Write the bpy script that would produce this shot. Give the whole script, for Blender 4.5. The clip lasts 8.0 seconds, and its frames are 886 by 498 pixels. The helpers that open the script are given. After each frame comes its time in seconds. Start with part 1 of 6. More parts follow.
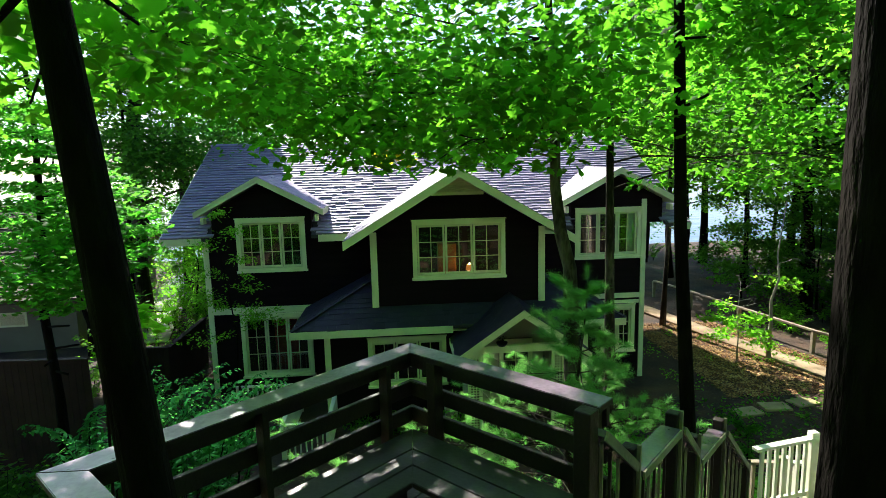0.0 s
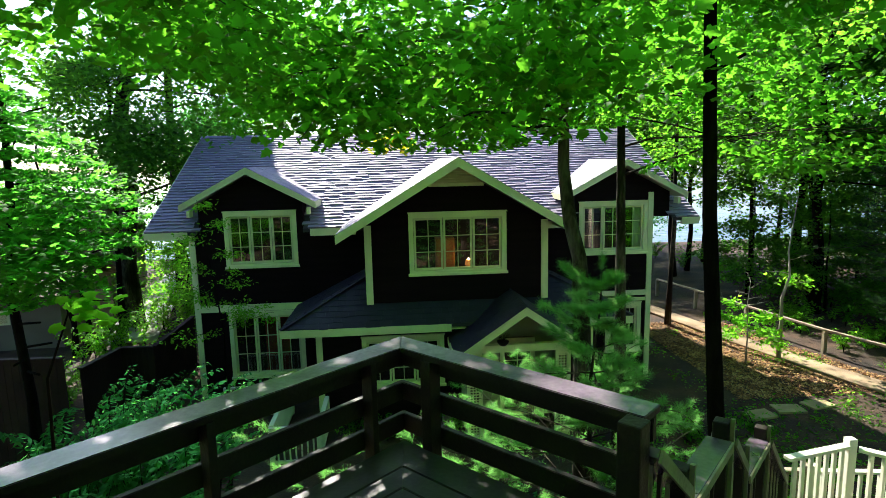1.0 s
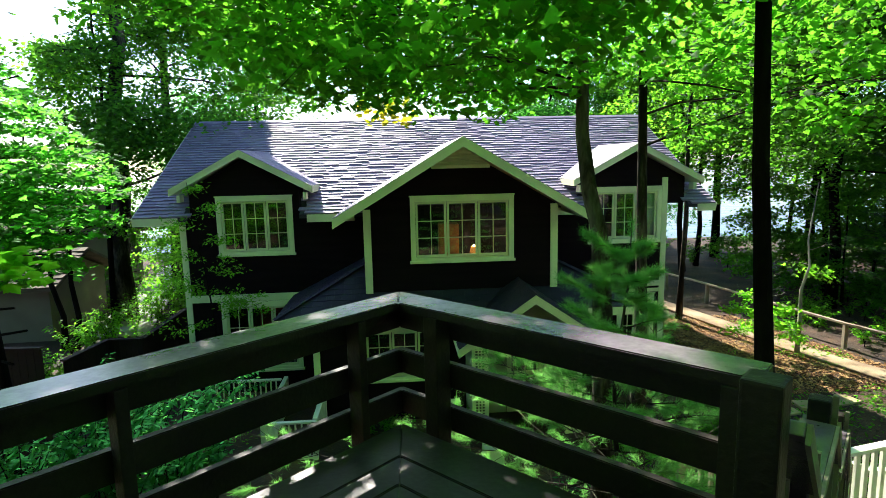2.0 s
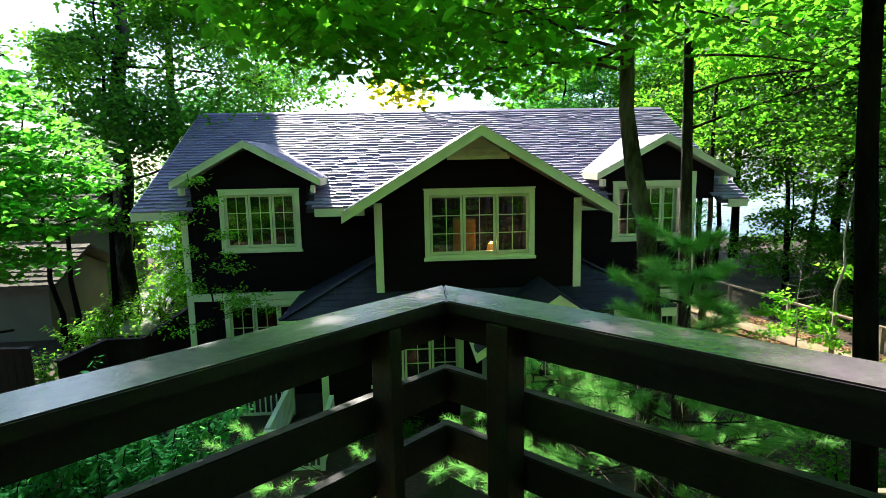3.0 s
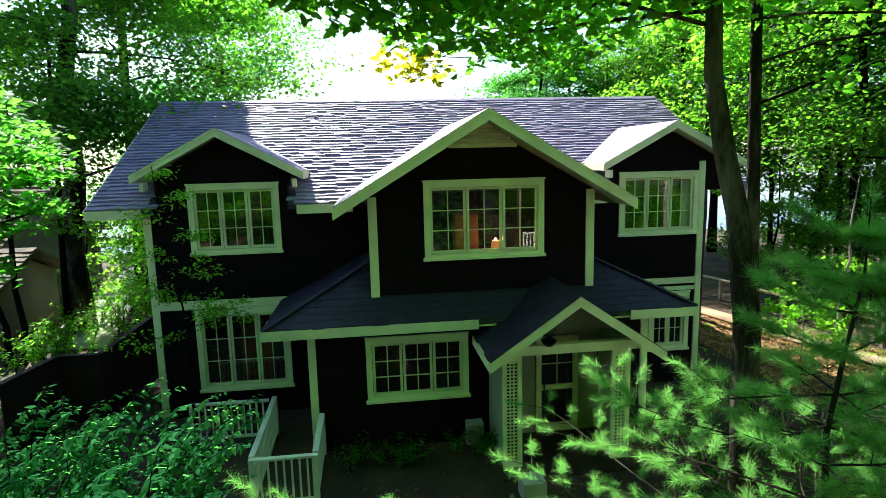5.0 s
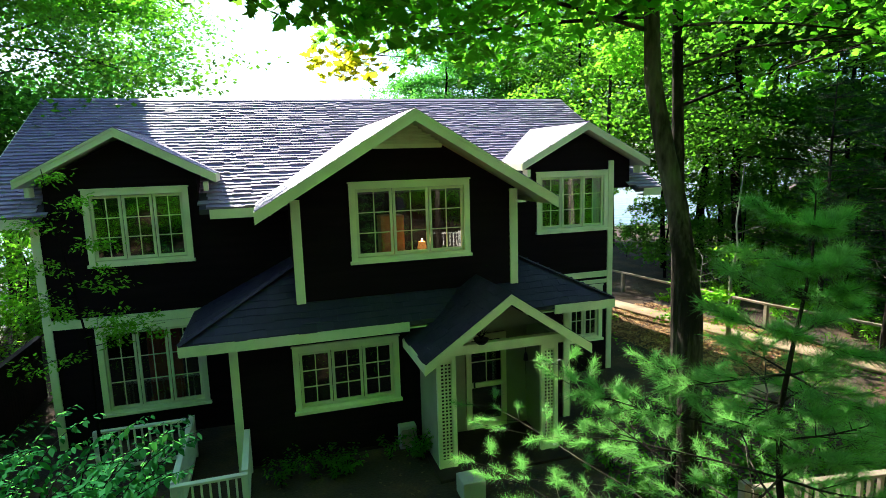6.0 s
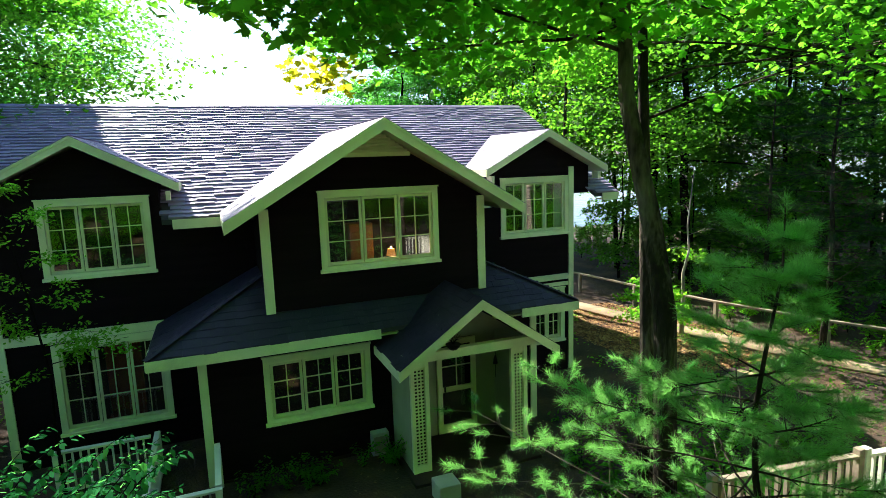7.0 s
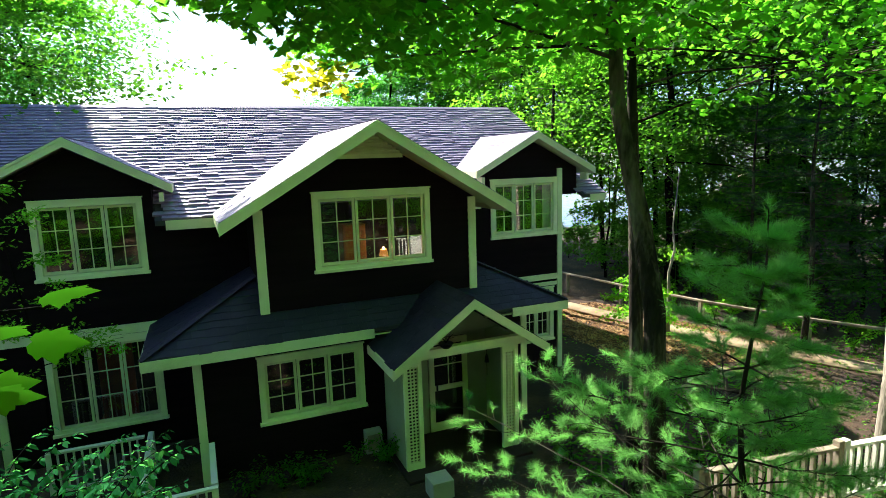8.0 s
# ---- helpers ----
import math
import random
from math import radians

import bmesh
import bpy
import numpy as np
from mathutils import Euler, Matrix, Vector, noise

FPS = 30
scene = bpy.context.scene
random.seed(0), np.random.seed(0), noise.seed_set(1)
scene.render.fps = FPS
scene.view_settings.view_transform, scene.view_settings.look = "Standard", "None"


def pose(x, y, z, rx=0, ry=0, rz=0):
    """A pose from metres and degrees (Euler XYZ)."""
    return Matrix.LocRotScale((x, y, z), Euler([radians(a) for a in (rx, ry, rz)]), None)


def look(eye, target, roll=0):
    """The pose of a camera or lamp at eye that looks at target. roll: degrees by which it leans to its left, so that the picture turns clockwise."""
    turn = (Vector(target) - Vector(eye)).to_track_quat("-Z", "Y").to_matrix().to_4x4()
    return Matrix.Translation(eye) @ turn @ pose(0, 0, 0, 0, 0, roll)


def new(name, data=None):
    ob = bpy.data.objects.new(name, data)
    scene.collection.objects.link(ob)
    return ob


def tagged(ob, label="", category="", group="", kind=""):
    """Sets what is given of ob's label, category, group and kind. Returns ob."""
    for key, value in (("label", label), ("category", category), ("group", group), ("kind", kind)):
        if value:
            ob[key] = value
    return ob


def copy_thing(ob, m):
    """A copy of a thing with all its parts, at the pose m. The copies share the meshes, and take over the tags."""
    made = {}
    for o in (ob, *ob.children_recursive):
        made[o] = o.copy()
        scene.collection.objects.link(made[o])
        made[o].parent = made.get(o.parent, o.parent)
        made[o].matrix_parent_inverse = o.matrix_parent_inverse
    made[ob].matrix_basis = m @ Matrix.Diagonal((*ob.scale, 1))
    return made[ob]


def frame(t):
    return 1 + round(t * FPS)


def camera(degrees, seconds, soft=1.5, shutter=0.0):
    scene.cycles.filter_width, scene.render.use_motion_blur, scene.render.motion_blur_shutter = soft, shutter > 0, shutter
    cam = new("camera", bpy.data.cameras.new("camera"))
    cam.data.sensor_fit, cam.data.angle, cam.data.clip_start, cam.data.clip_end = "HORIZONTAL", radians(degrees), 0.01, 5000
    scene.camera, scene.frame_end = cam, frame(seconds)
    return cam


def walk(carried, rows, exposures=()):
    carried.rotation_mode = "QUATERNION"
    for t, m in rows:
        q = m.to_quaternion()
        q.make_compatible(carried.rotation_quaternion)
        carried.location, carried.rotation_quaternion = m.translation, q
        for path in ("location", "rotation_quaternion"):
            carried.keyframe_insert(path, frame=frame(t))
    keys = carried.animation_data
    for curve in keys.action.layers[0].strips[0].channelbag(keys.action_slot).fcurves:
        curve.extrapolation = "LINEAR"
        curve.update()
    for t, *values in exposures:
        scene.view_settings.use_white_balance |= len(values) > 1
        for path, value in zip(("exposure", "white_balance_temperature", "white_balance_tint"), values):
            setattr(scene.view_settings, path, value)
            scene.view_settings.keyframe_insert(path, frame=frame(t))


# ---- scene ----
cam = camera(75.0, 8.0, soft=0.8)
PATH = [
    (0, (0.528, -1.436, 6.713), (0.677, 0.535, 6.41), -1.4),
    (0.5, (0.546, -1.087, 6.627), (0.697, 0.884, 6.325), -1.4),
    (1, (0.577, -0.744, 6.44), (0.733, 1.227, 6.14), -1.3),
    (1.5, (0.608, -0.406, 6.189), (0.763, 1.565, 5.889), -1.3),
    (3, (0.461, 0.78, 5.798), (0.585, 2.754, 5.5), -1.1),
    (3.5, (0.358, 1.169, 5.738), (0.472, 3.143, 5.44), -1.1),
    (4, (0.201, 1.577, 5.675), (0.321, 3.551, 5.378), -1.1),
    (4.2, (0.122, 1.726, 5.652), (0.248, 3.699, 5.354), -1.2),
    (5.3, (-0.331, 2.174, 5.627), (0.015, 4.119, 5.317), -1.5),
    (5.5, (-0.413, 2.241, 5.627), (0.009, 4.171, 5.316), -1.6),
    (6, (-0.65, 2.279, 5.627), (-0.074, 4.169, 5.317), -1.7),
    (6.5, (-0.864, 2.298, 5.697), (-0.183, 4.153, 5.389), -1.8),
    (7, (-0.989, 2.269, 5.751), (-0.26, 4.106, 5.443), -1.9),
    (7.5, (-1.075, 2.195, 5.762), (-0.316, 4.02, 5.454), -1.9),
    (8, (-1.157, 2.152, 5.775), (-0.385, 3.971, 5.468), -1.8),
]

walk(cam, [(t, look(eye, target, roll)) for t, eye, target, roll in PATH], [(0.0, 1.64), (1.5, 1.76), (3.0, 1.84), (8.0, 1.90)])

# ---- world and sun ----
SUN_DIR = Vector((-0.210, 0.762, 0.612)).normalized()      # towards the sun, behind the house
world = bpy.data.worlds.new("world")
scene.world = world
world.use_nodes = True
wn = world.node_tree.nodes
sky = wn.new("ShaderNodeTexSky")
sky.sky_type = "NISHITA"
sky.sun_disc = False
sky.sun_elevation = math.asin(SUN_DIR.z)
sky.sun_rotation = math.atan2(SUN_DIR.x, SUN_DIR.y)
sky.dust_density, sky.ozone_density = 1.1, 6.0
wn["Background"].inputs["Strength"].default_value = 0.086
world.node_tree.links.new(sky.outputs[0], wn["Background"].inputs["Color"])
sun_data = bpy.data.lights.new("sun", "SUN")
sun_data.energy, sun_data.angle, sun_data.color = 5.0, radians(0.5), (1.0, 0.95, 0.86)
sun = new("sun", sun_data)
sun.matrix_world = look(SUN_DIR * 60, (0, 0, 0))


# ---- materials ----
def material(name, colours, rough=0.7, scale=6.0, fine=60.0, bump=0.3, metal=0.0, island=0.0, per_object=0.0, stretch=(1, 1, 1), spec=0.5, depth=0.01):
    """A surface whose colour wanders between the given colours at two scales, with fine relief."""
    m = bpy.data.materials.new(name)
    m.use_nodes = True
    nt = m.node_tree
    n, link = nt.nodes, nt.links.new
    b = n["Principled BSDF"]
    b.inputs["Roughness"].default_value, b.inputs["Metallic"].default_value = rough, metal
    b.inputs["Specular IOR Level"].default_value = spec
    tc, mp = n.new("ShaderNodeTexCoord"), n.new("ShaderNodeMapping")
    mp.inputs["Scale"].default_value = stretch
    link(tc.outputs["Object"], mp.inputs[0])
    big, small = n.new("ShaderNodeTexNoise"), n.new("ShaderNodeTexNoise")
    for t, sc in ((big, scale), (small, fine)):
        t.inputs["Scale"].default_value, t.inputs["Detail"].default_value = sc, 5
        link(mp.outputs[0], t.inputs["Vector"])
    add = n.new("ShaderNodeMath")
    add.operation = "MULTIPLY_ADD"
    add.inputs[1].default_value = 0.35
    link(small.outputs["Fac"], add.inputs[0])
    shift = n.new("ShaderNodeMath")
    shift.operation = "SUBTRACT"
    shift.inputs[1].default_value = 0.175
    link(big.outputs["Fac"], shift.inputs[0])
    link(shift.outputs[0], add.inputs[2])
    last = add.outputs[0]
    for amount, node, out in ((island, "ShaderNodeNewGeometry", "Random Per Island"), (per_object, "ShaderNodeObjectInfo", "Random")):
        if amount:
            src, ma = n.new(node), n.new("ShaderNodeMath")
            ma.operation = "MULTIPLY_ADD"
            ma.inputs[1].default_value = amount
            link(src.outputs[out], ma.inputs[0])
            sub = n.new("ShaderNodeMath")
            sub.operation = "SUBTRACT"
            sub.inputs[1].default_value = amount / 2
            link(last, sub.inputs[0])
            link(sub.outputs[0], ma.inputs[2])
            last = ma.outputs[0]
    ramp = n.new("ShaderNodeValToRGB")
    link(last, ramp.inputs[0])
    e = ramp.color_ramp.elements
    while len(e) < len(colours):
        e.new(0.5)
    for i, c in enumerate(colours):
        e[i].position, e[i].color = 0.25 + 0.5 * i / max(1, len(colours) - 1), (*c, 1)
    link(ramp.outputs[0], b.inputs["Base Color"])
    if bump:
        bp = n.new("ShaderNodeBump")
        bp.inputs["Strength"].default_value, bp.inputs["Distance"].default_value = bump, depth
        link(small.outputs["Fac"], bp.inputs["Height"])
        link(bp.outputs[0], b.inputs["Normal"])
    return m


def leaf_material(name, dark, light, glow, share=0.5, rough=0.6, spec=0.07):
    """Leaves: a glossy side that varies from leaf to leaf, and light that comes through."""
    m = material(name, (dark, light), rough, 0.6, 30, 0.0, island=0.55, spec=spec)
    n, link = m.node_tree.nodes, m.node_tree.links.new
    tr, mix = n.new("ShaderNodeBsdfTranslucent"), n.new("ShaderNodeMixShader")
    ramp = n.new("ShaderNodeValToRGB")
    geo = n.new("ShaderNodeNewGeometry")
    link(geo.outputs["Random Per Island"], ramp.inputs[0])
    ramp.color_ramp.elements[0].color = (*[c * 0.6 for c in glow], 1)
    ramp.color_ramp.elements[1].color = (*glow, 1)
    link(ramp.outputs[0], tr.inputs["Color"])
    mix.inputs[0].default_value = share
    link(n["Principled BSDF"].outputs[0], mix.inputs[1])
    link(tr.outputs[0], mix.inputs[2])
    link(mix.outputs[0], n["Material Output"].inputs["Surface"])
    return m


SIDING = material("dark_siding", ((0.0052, 0.0024, 0.0034), (0.012, 0.0058, 0.0075)), 0.8, 2, 40, 0.3, stretch=(0.4, 0.4, 4), spec=0.10)
TRIM = material("cream_trim_paint", ((0.62, 0.65, 0.35), (0.76, 0.79, 0.45), (0.82, 0.84, 0.52)), 0.5, 1.5, 60, 0.15)
SHINGLE = material("grey_shingle", ((0.19, 0.155, 0.235), (0.26, 0.22, 0.305), (0.325, 0.28, 0.36)), 0.6, 0.7, 90, 0.5, island=0.22, per_object=0.22, spec=0.3)
# shingle copy for skirt and porch roofs, their shade put into the colour
SHADED_SHINGLE = material("shaded_shingle", ((0.009, 0.007, 0.018), (0.016, 0.012, 0.028), (0.028, 0.022, 0.044)), 0.6, 0.9, 110, 0.5, island=0.3, spec=0.4)
ROOF_DECK = material("roof_underlay", ((0.03, 0.03, 0.03), (0.05, 0.045, 0.045)), 0.9, 3, 40, 0.3)
SASH = material("cream_sash_paint", ((0.58, 0.61, 0.33), (0.74, 0.76, 0.44)), 0.45, 3, 80, 0.1)
DECK = material("weathered_deck_paint", ((0.011, 0.0062, 0.0055), (0.023, 0.013, 0.0115), (0.040, 0.025, 0.022)), 0.55, 2.5, 50, 0.35, stretch=(1, 1, 1), spec=0.3)
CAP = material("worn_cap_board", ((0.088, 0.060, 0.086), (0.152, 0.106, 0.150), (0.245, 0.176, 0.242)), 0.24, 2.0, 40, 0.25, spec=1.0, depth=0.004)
kn, kl = CAP.node_tree.nodes, CAP.node_tree.links.new
kmap, kvor, kcut, kmix = kn.new("ShaderNodeMapping"), kn.new("ShaderNodeTexVoronoi"), kn.new("ShaderNodeValToRGB"), kn.new("ShaderNodeMix")
kmap.inputs["Rotation"].default_value, kmap.inputs["Scale"].default_value = (0, 0, radians(35)), (5.0, 13.0, 5.0)
kvor.inputs["Scale"].default_value = 1.0
kcut.color_ramp.elements[0].position, kcut.color_ramp.elements[0].color = 0.03, (1, 1, 1, 1)
kcut.color_ramp.elements[1].position, kcut.color_ramp.elements[1].color = 0.07, (0, 0, 0, 1)
kmix.data_type = "RGBA"
kl(kn["Texture Coordinate"].outputs["Object"], kmap.inputs[0])
kl(kmap.outputs[0], kvor.inputs["Vector"])
kl(kvor.outputs["Distance"], kcut.inputs[0])
kl(kcut.outputs[0], kmix.inputs[0])
kl(next(k for k in kn if k.type == "VALTORGB").outputs[0], kmix.inputs[6])
kmix.inputs[7].default_value = (0.006, 0.005, 0.004, 1)
kdull = kn.new("ShaderNodeMath")
kdull.operation = "SUBTRACT"
kdull.inputs[0].default_value = 1.0
kl(kcut.outputs[0], kdull.inputs[1])
kl(kdull.outputs[0], kn["Principled BSDF"].inputs["Specular IOR Level"])
kl(kmix.outputs[2], kn["Principled BSDF"].inputs["Base Color"])
BENCH = material("worn_bench_board", ((0.016, 0.011, 0.012), (0.038, 0.029, 0.033), (0.075, 0.060, 0.066)), 0.4, 2.0, 40, 0.3, spec=0.5, depth=0.004)
# trim paint darkened, so the porch's shade is part of the colour
PORCH_SHADE = material("shaded_porch_paint", ((0.26, 0.28, 0.17), (0.36, 0.38, 0.24)), 0.7, 1.5, 50, 0.15)
WHITE = material("white_rail_paint", ((0.70, 0.68, 0.56), (0.84, 0.82, 0.70)), 0.5, 2, 60, 0.2)
BARK = material("dark_bark", ((0.002, 0.0016, 0.0014), (0.007, 0.0055, 0.0045), (0.02, 0.016, 0.012)), 0.9, 3, 26, 1.0, stretch=(1, 1, 0.25), depth=0.03, spec=0.05)
BARK_PALE = material("pale_bark", ((0.12, 0.10, 0.075), (0.30, 0.26, 0.20), (0.48, 0.43, 0.35)), 0.85, 3, 24, 0.9, stretch=(1, 1, 0.3), depth=0.02, spec=0.2)
BARK_MID = material("maple_bark", ((0.006, 0.0048, 0.0037), (0.028, 0.023, 0.017), (0.17, 0.145, 0.11)), 0.9, 3, 26, 1.0, stretch=(1, 1, 0.25), depth=0.03, spec=0.08)
LEAF = leaf_material("maple_leaf", (0.010, 0.06, 0.006), (0.038, 0.17, 0.012), (0.215, 0.72, 0.035), 0.62)
LEAF_MINT = leaf_material("layered_maple_leaf", (0.012, 0.075, 0.010), (0.050, 0.205, 0.026), (0.215, 0.82, 0.065), 0.62)
SAPLING_LEAF = leaf_material("sapling_leaf", (0.02, 0.10, 0.006), (0.045, 0.19, 0.010), (0.25, 0.86, 0.04), 0.62, 0.8, 0.0)
# brighter leaf copy, sunlight put into its colour
LEAF_LIT = leaf_material("lit_leaf", (0.02, 0.10, 0.006), (0.08, 0.26, 0.012), (0.34, 0.92, 0.05), 0.66)
LEAF_COOL = leaf_material("far_leaf", (0.012, 0.065, 0.02), (0.03, 0.15, 0.04), (0.16, 0.66, 0.07), 0.58)
# darker leaf copy that carries the shade of woods and undersides
SHADE_LEAF = leaf_material("shaded_leaf", (0.005, 0.034, 0.005), (0.025, 0.11, 0.014), (0.19, 0.58, 0.035), 0.52)
BROWN_SHINGLE = material("old_brown_shingle", ((0.05, 0.04, 0.025), (0.10, 0.08, 0.05), (0.15, 0.125, 0.08)), 0.8, 1.5, 60, 0.4, island=0.3, spec=0.2)
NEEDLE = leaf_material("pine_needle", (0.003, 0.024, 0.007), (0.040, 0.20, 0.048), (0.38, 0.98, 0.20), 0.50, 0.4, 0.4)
# pine needle copy with the yard pines' shade put into its colour
NEEDLE_SHADED = leaf_material("shaded_pine_needle", (0.0015, 0.010, 0.004), (0.006, 0.034, 0.012), (0.05, 0.18, 0.03), 0.3, 0.6, 0.15)
SHRUB_LEAF = leaf_material("shrub_leaf", (0.006, 0.05, 0.019), (0.042, 0.21, 0.078), (0.15, 0.62, 0.12), 0.5, 0.6, 0.0)
SOIL = material("leaf_litter_ground", ((0.012, 0.007, 0.004), (0.040, 0.021, 0.011), (0.10, 0.05, 0.022)), 0.95, 0.9, 22, 0.8, depth=0.04)
CONCRETE = material("pale_concrete", ((0.34, 0.32, 0.27), (0.48, 0.45, 0.39)), 0.9, 2, 40, 0.4)
FENCE_WOOD = material("weathered_rail_wood", ((0.19, 0.145, 0.10), (0.38, 0.315, 0.225)), 0.85, 3, 40, 0.5, stretch=(1, 1, 1))
FENCE_DARK = material("dark_fence_stain", ((0.018, 0.009, 0.008), (0.04, 0.02, 0.016)), 0.8, 2, 40, 0.4, spec=0.25)
# near-black: the dimness of the unlit rooms is put into this colour
INSIDE = material("dim_room_surface", ((0.007, 0.006, 0.005), (0.012, 0.010, 0.008)), 0.9, 2, 30, 0.05)
CURTAIN = material("white_curtain", ((0.62, 0.60, 0.55), (0.74, 0.72, 0.67)), 0.9, 2, 80, 0.1)
BEIGE = material("beige_stucco", ((0.13, 0.11, 0.075), (0.19, 0.16, 0.11)), 0.9, 1, 30, 0.2)
RED = material("red_fabric", ((0.30, 0.03, 0.015), (0.42, 0.06, 0.02)), 0.8, 3, 60, 0.1)
TERRA = material("brown_wood", ((0.16, 0.06, 0.025), (0.26, 0.11, 0.04)), 0.5, 3, 40, 0.1)
ORANGE_WOOD = material("orange_pine", ((0.42, 0.15, 0.04), (0.60, 0.26, 0.08)), 0.5, 3, 40, 0.1)
IRON = material("black_iron", ((0.01, 0.01, 0.01), (0.03, 0.03, 0.03)), 0.5, 4, 60, 0.1, metal=0.8)

GLASS = bpy.data.materials.new("window_glass")
GLASS.use_nodes = True
gb = GLASS.node_tree.nodes["Principled BSDF"]
gb.inputs["Transmission Weight"].default_value, gb.inputs["Roughness"].default_value = 1.0, 0.0
gb.inputs["Base Color"].default_value = (0.92, 0.95, 0.93, 1)
gb.inputs["IOR"].default_value = 1.85        # stands for two sheets, window and storm pane
LAMP = bpy.data.materials.new("lamp_shade_glow")
LAMP.use_nodes = True
lb = LAMP.node_tree.nodes["Principled BSDF"]
lb.inputs["Base Color"].default_value = (0.6, 0.3, 0.1, 1)
lb.inputs["Emission Color"].default_value = (1.0, 0.38, 0.08, 1)
lb.inputs["Emission Strength"].default_value = 0.12


# ---- building helpers ----
def thing(name, label="", category="", group="", kind="", at=(0, 0, 0)):
    ob = new(name)
    ob.location = at
    return tagged(ob, label, category, group, kind)


def mesh_of(name, bm, mat, smooth=False):
    me = bpy.data.meshes.new(name)
    bmesh.ops.recalc_face_normals(bm, faces=bm.faces)
    bm.to_mesh(me)
    bm.free()
    me.materials.append(mat)
    if smooth:
        me.shade_smooth()
    return me


def part(name, bm, mat, parent=None, label="", smooth=False, kind=""):
    """Links a bmesh as one object under its thing; its points are in the thing's own space."""
    ob = new(name, bm if isinstance(bm, bpy.types.Mesh) else mesh_of(name, bm, mat, smooth))
    ob.parent = parent
    return tagged(ob, label, kind=kind)


def box(x0, x1, y0, y1, z0, z1, bm=None, bevel=0.0):
    bm = bm or bmesh.new()
    vs = [bm.verts.new(c) for c in ((x0, y0, z0), (x1, y0, z0), (x1, y1, z0), (x0, y1, z0), (x0, y0, z1), (x1, y0, z1), (x1, y1, z1), (x0, y1, z1))]
    for f in ((3, 2, 1, 0), (4, 5, 6, 7), (0, 1, 5, 4), (1, 2, 6, 5), (2, 3, 7, 6), (3, 0, 4, 7)):
        bm.faces.new([vs[i] for i in f])
    if bevel:
        bmesh.ops.bevel(bm, geom=[e for e in bm.edges if e.verts[0] in vs], offset=bevel, segments=2, affect="EDGES", profile=0.6)
    return bm


def bar(p, q, w, h, bm=None, bevel=0.0, up=(0, 0, 1)):
    """A board from p to q, w wide and h high, its top edge h / 2 above the line."""
    bm = bm or bmesh.new()
    p, q = Vector(p), Vector(q)
    d = (q - p).normalized()
    side = d.cross(Vector(up)).normalized()
    top = side.cross(d).normalized()
    vs = []
    for c in (p, q):
        for a, b in ((-1, -1), (1, -1), (1, 1), (-1, 1)):
            vs.append(bm.verts.new(c + side * a * w / 2 + top * b * h / 2))
    for f in ((3, 2, 1, 0), (4, 5, 6, 7), (0, 1, 5, 4), (1, 2, 6, 5), (2, 3, 7, 6), (3, 0, 4, 7)):
        bm.faces.new([vs[i] for i in f])
    if bevel:
        bmesh.ops.bevel(bm, geom=[e for e in bm.edges if e.verts[0] in vs], offset=bevel, segments=2, affect="EDGES", profile=0.6)
    return bm


def slab(points, direction, bm=None):
    """A flat polygon given thickness along a direction."""
    bm = bm or bmesh.new()
    d = Vector(direction)
    a = [bm.verts.new(p) for p in points]
    b = [bm.verts.new(Vector(p) + d) for p in points]
    bm.faces.new(a)
    bm.faces.new(b[::-1])
    n = len(a)
    for i in range(n):
        bm.faces.new((a[i], b[i], b[(i + 1) % n], a[(i + 1) % n]))
    return bm


def tube(points, radii, sides=8, bm=None, wobble=0.0, rng=random):
    """A tapered round limb along points."""
    bm = bm or bmesh.new()
    rings, pts = [], [Vector(p) for p in points]
    for i, p in enumerate(pts):
        d = (pts[min(i + 1, len(pts) - 1)] - pts[max(i - 1, 0)]).normalized()
        a = d.cross(Vector((0.3, 1, 0.1))).normalized()
        b = d.cross(a)
        ring = []
        for k in range(sides):
            ang = k * math.tau / sides
            r = radii[i] * (1 + wobble * rng.uniform(-1, 1))
            ring.append(bm.verts.new(p + a * r * math.cos(ang) + b * r * math.sin(ang)))
        rings.append(ring)
    for r0, r1 in zip(rings, rings[1:]):
        for k in range(sides):
            bm.faces.new((r0[k], r0[(k + 1) % sides], r1[(k + 1) % sides], r1[k]))
    bm.faces.new(rings[-1])
    bm.faces.new(rings[0][::-1])
    return bm


# leaf outlines: points across, along and fold height, with their faces
MAPLE_RIM = ((0.0, 0.0), (0.22, -0.06), (0.42, 0.10), (0.30, 0.24), (0.52, 0.50), (0.26, 0.52), (0.22, 0.72), (0.0, 1.0))
rim = [(x, y) for x, y in MAPLE_RIM] + [(-x, y) for x, y in MAPLE_RIM[-2:0:-1]]
MAPLE = (np.array([(0.0, 0.42, 0.05)] + [(x, y, -0.10 * abs(x) * 2) for x, y in rim]), [(0, 1 + i, 1 + (i + 1) % len(rim)) for i in range(len(rim))])
OVATE = (np.array([(0, 0, 0), (0.21, 0.3, -0.05), (0.16, 0.65, -0.07), (0, 1, -0.14), (-0.16, 0.65, -0.07), (-0.21, 0.3, -0.05)]), [(0, 1, 2, 3), (0, 3, 4, 5)])
STAR = (np.array([(0, 0, 0), (0.5, 0.32, -0.08), (0.2, 0.55, 0.0), (0, 1, -0.05), (-0.2, 0.55, 0.0), (-0.5, 0.32, -0.08)]), [(0, 1, 2, 3), (0, 3, 4, 5)])
BROAD = (OVATE[0] * np.array((1.35, 1.0, 1.6)), OVATE[1])
NEEDLE_SHAPE = (np.array([(-0.015, 0, 0), (0.015, 0, 0), (0, 1, 0)]), [(0, 1, 2)])


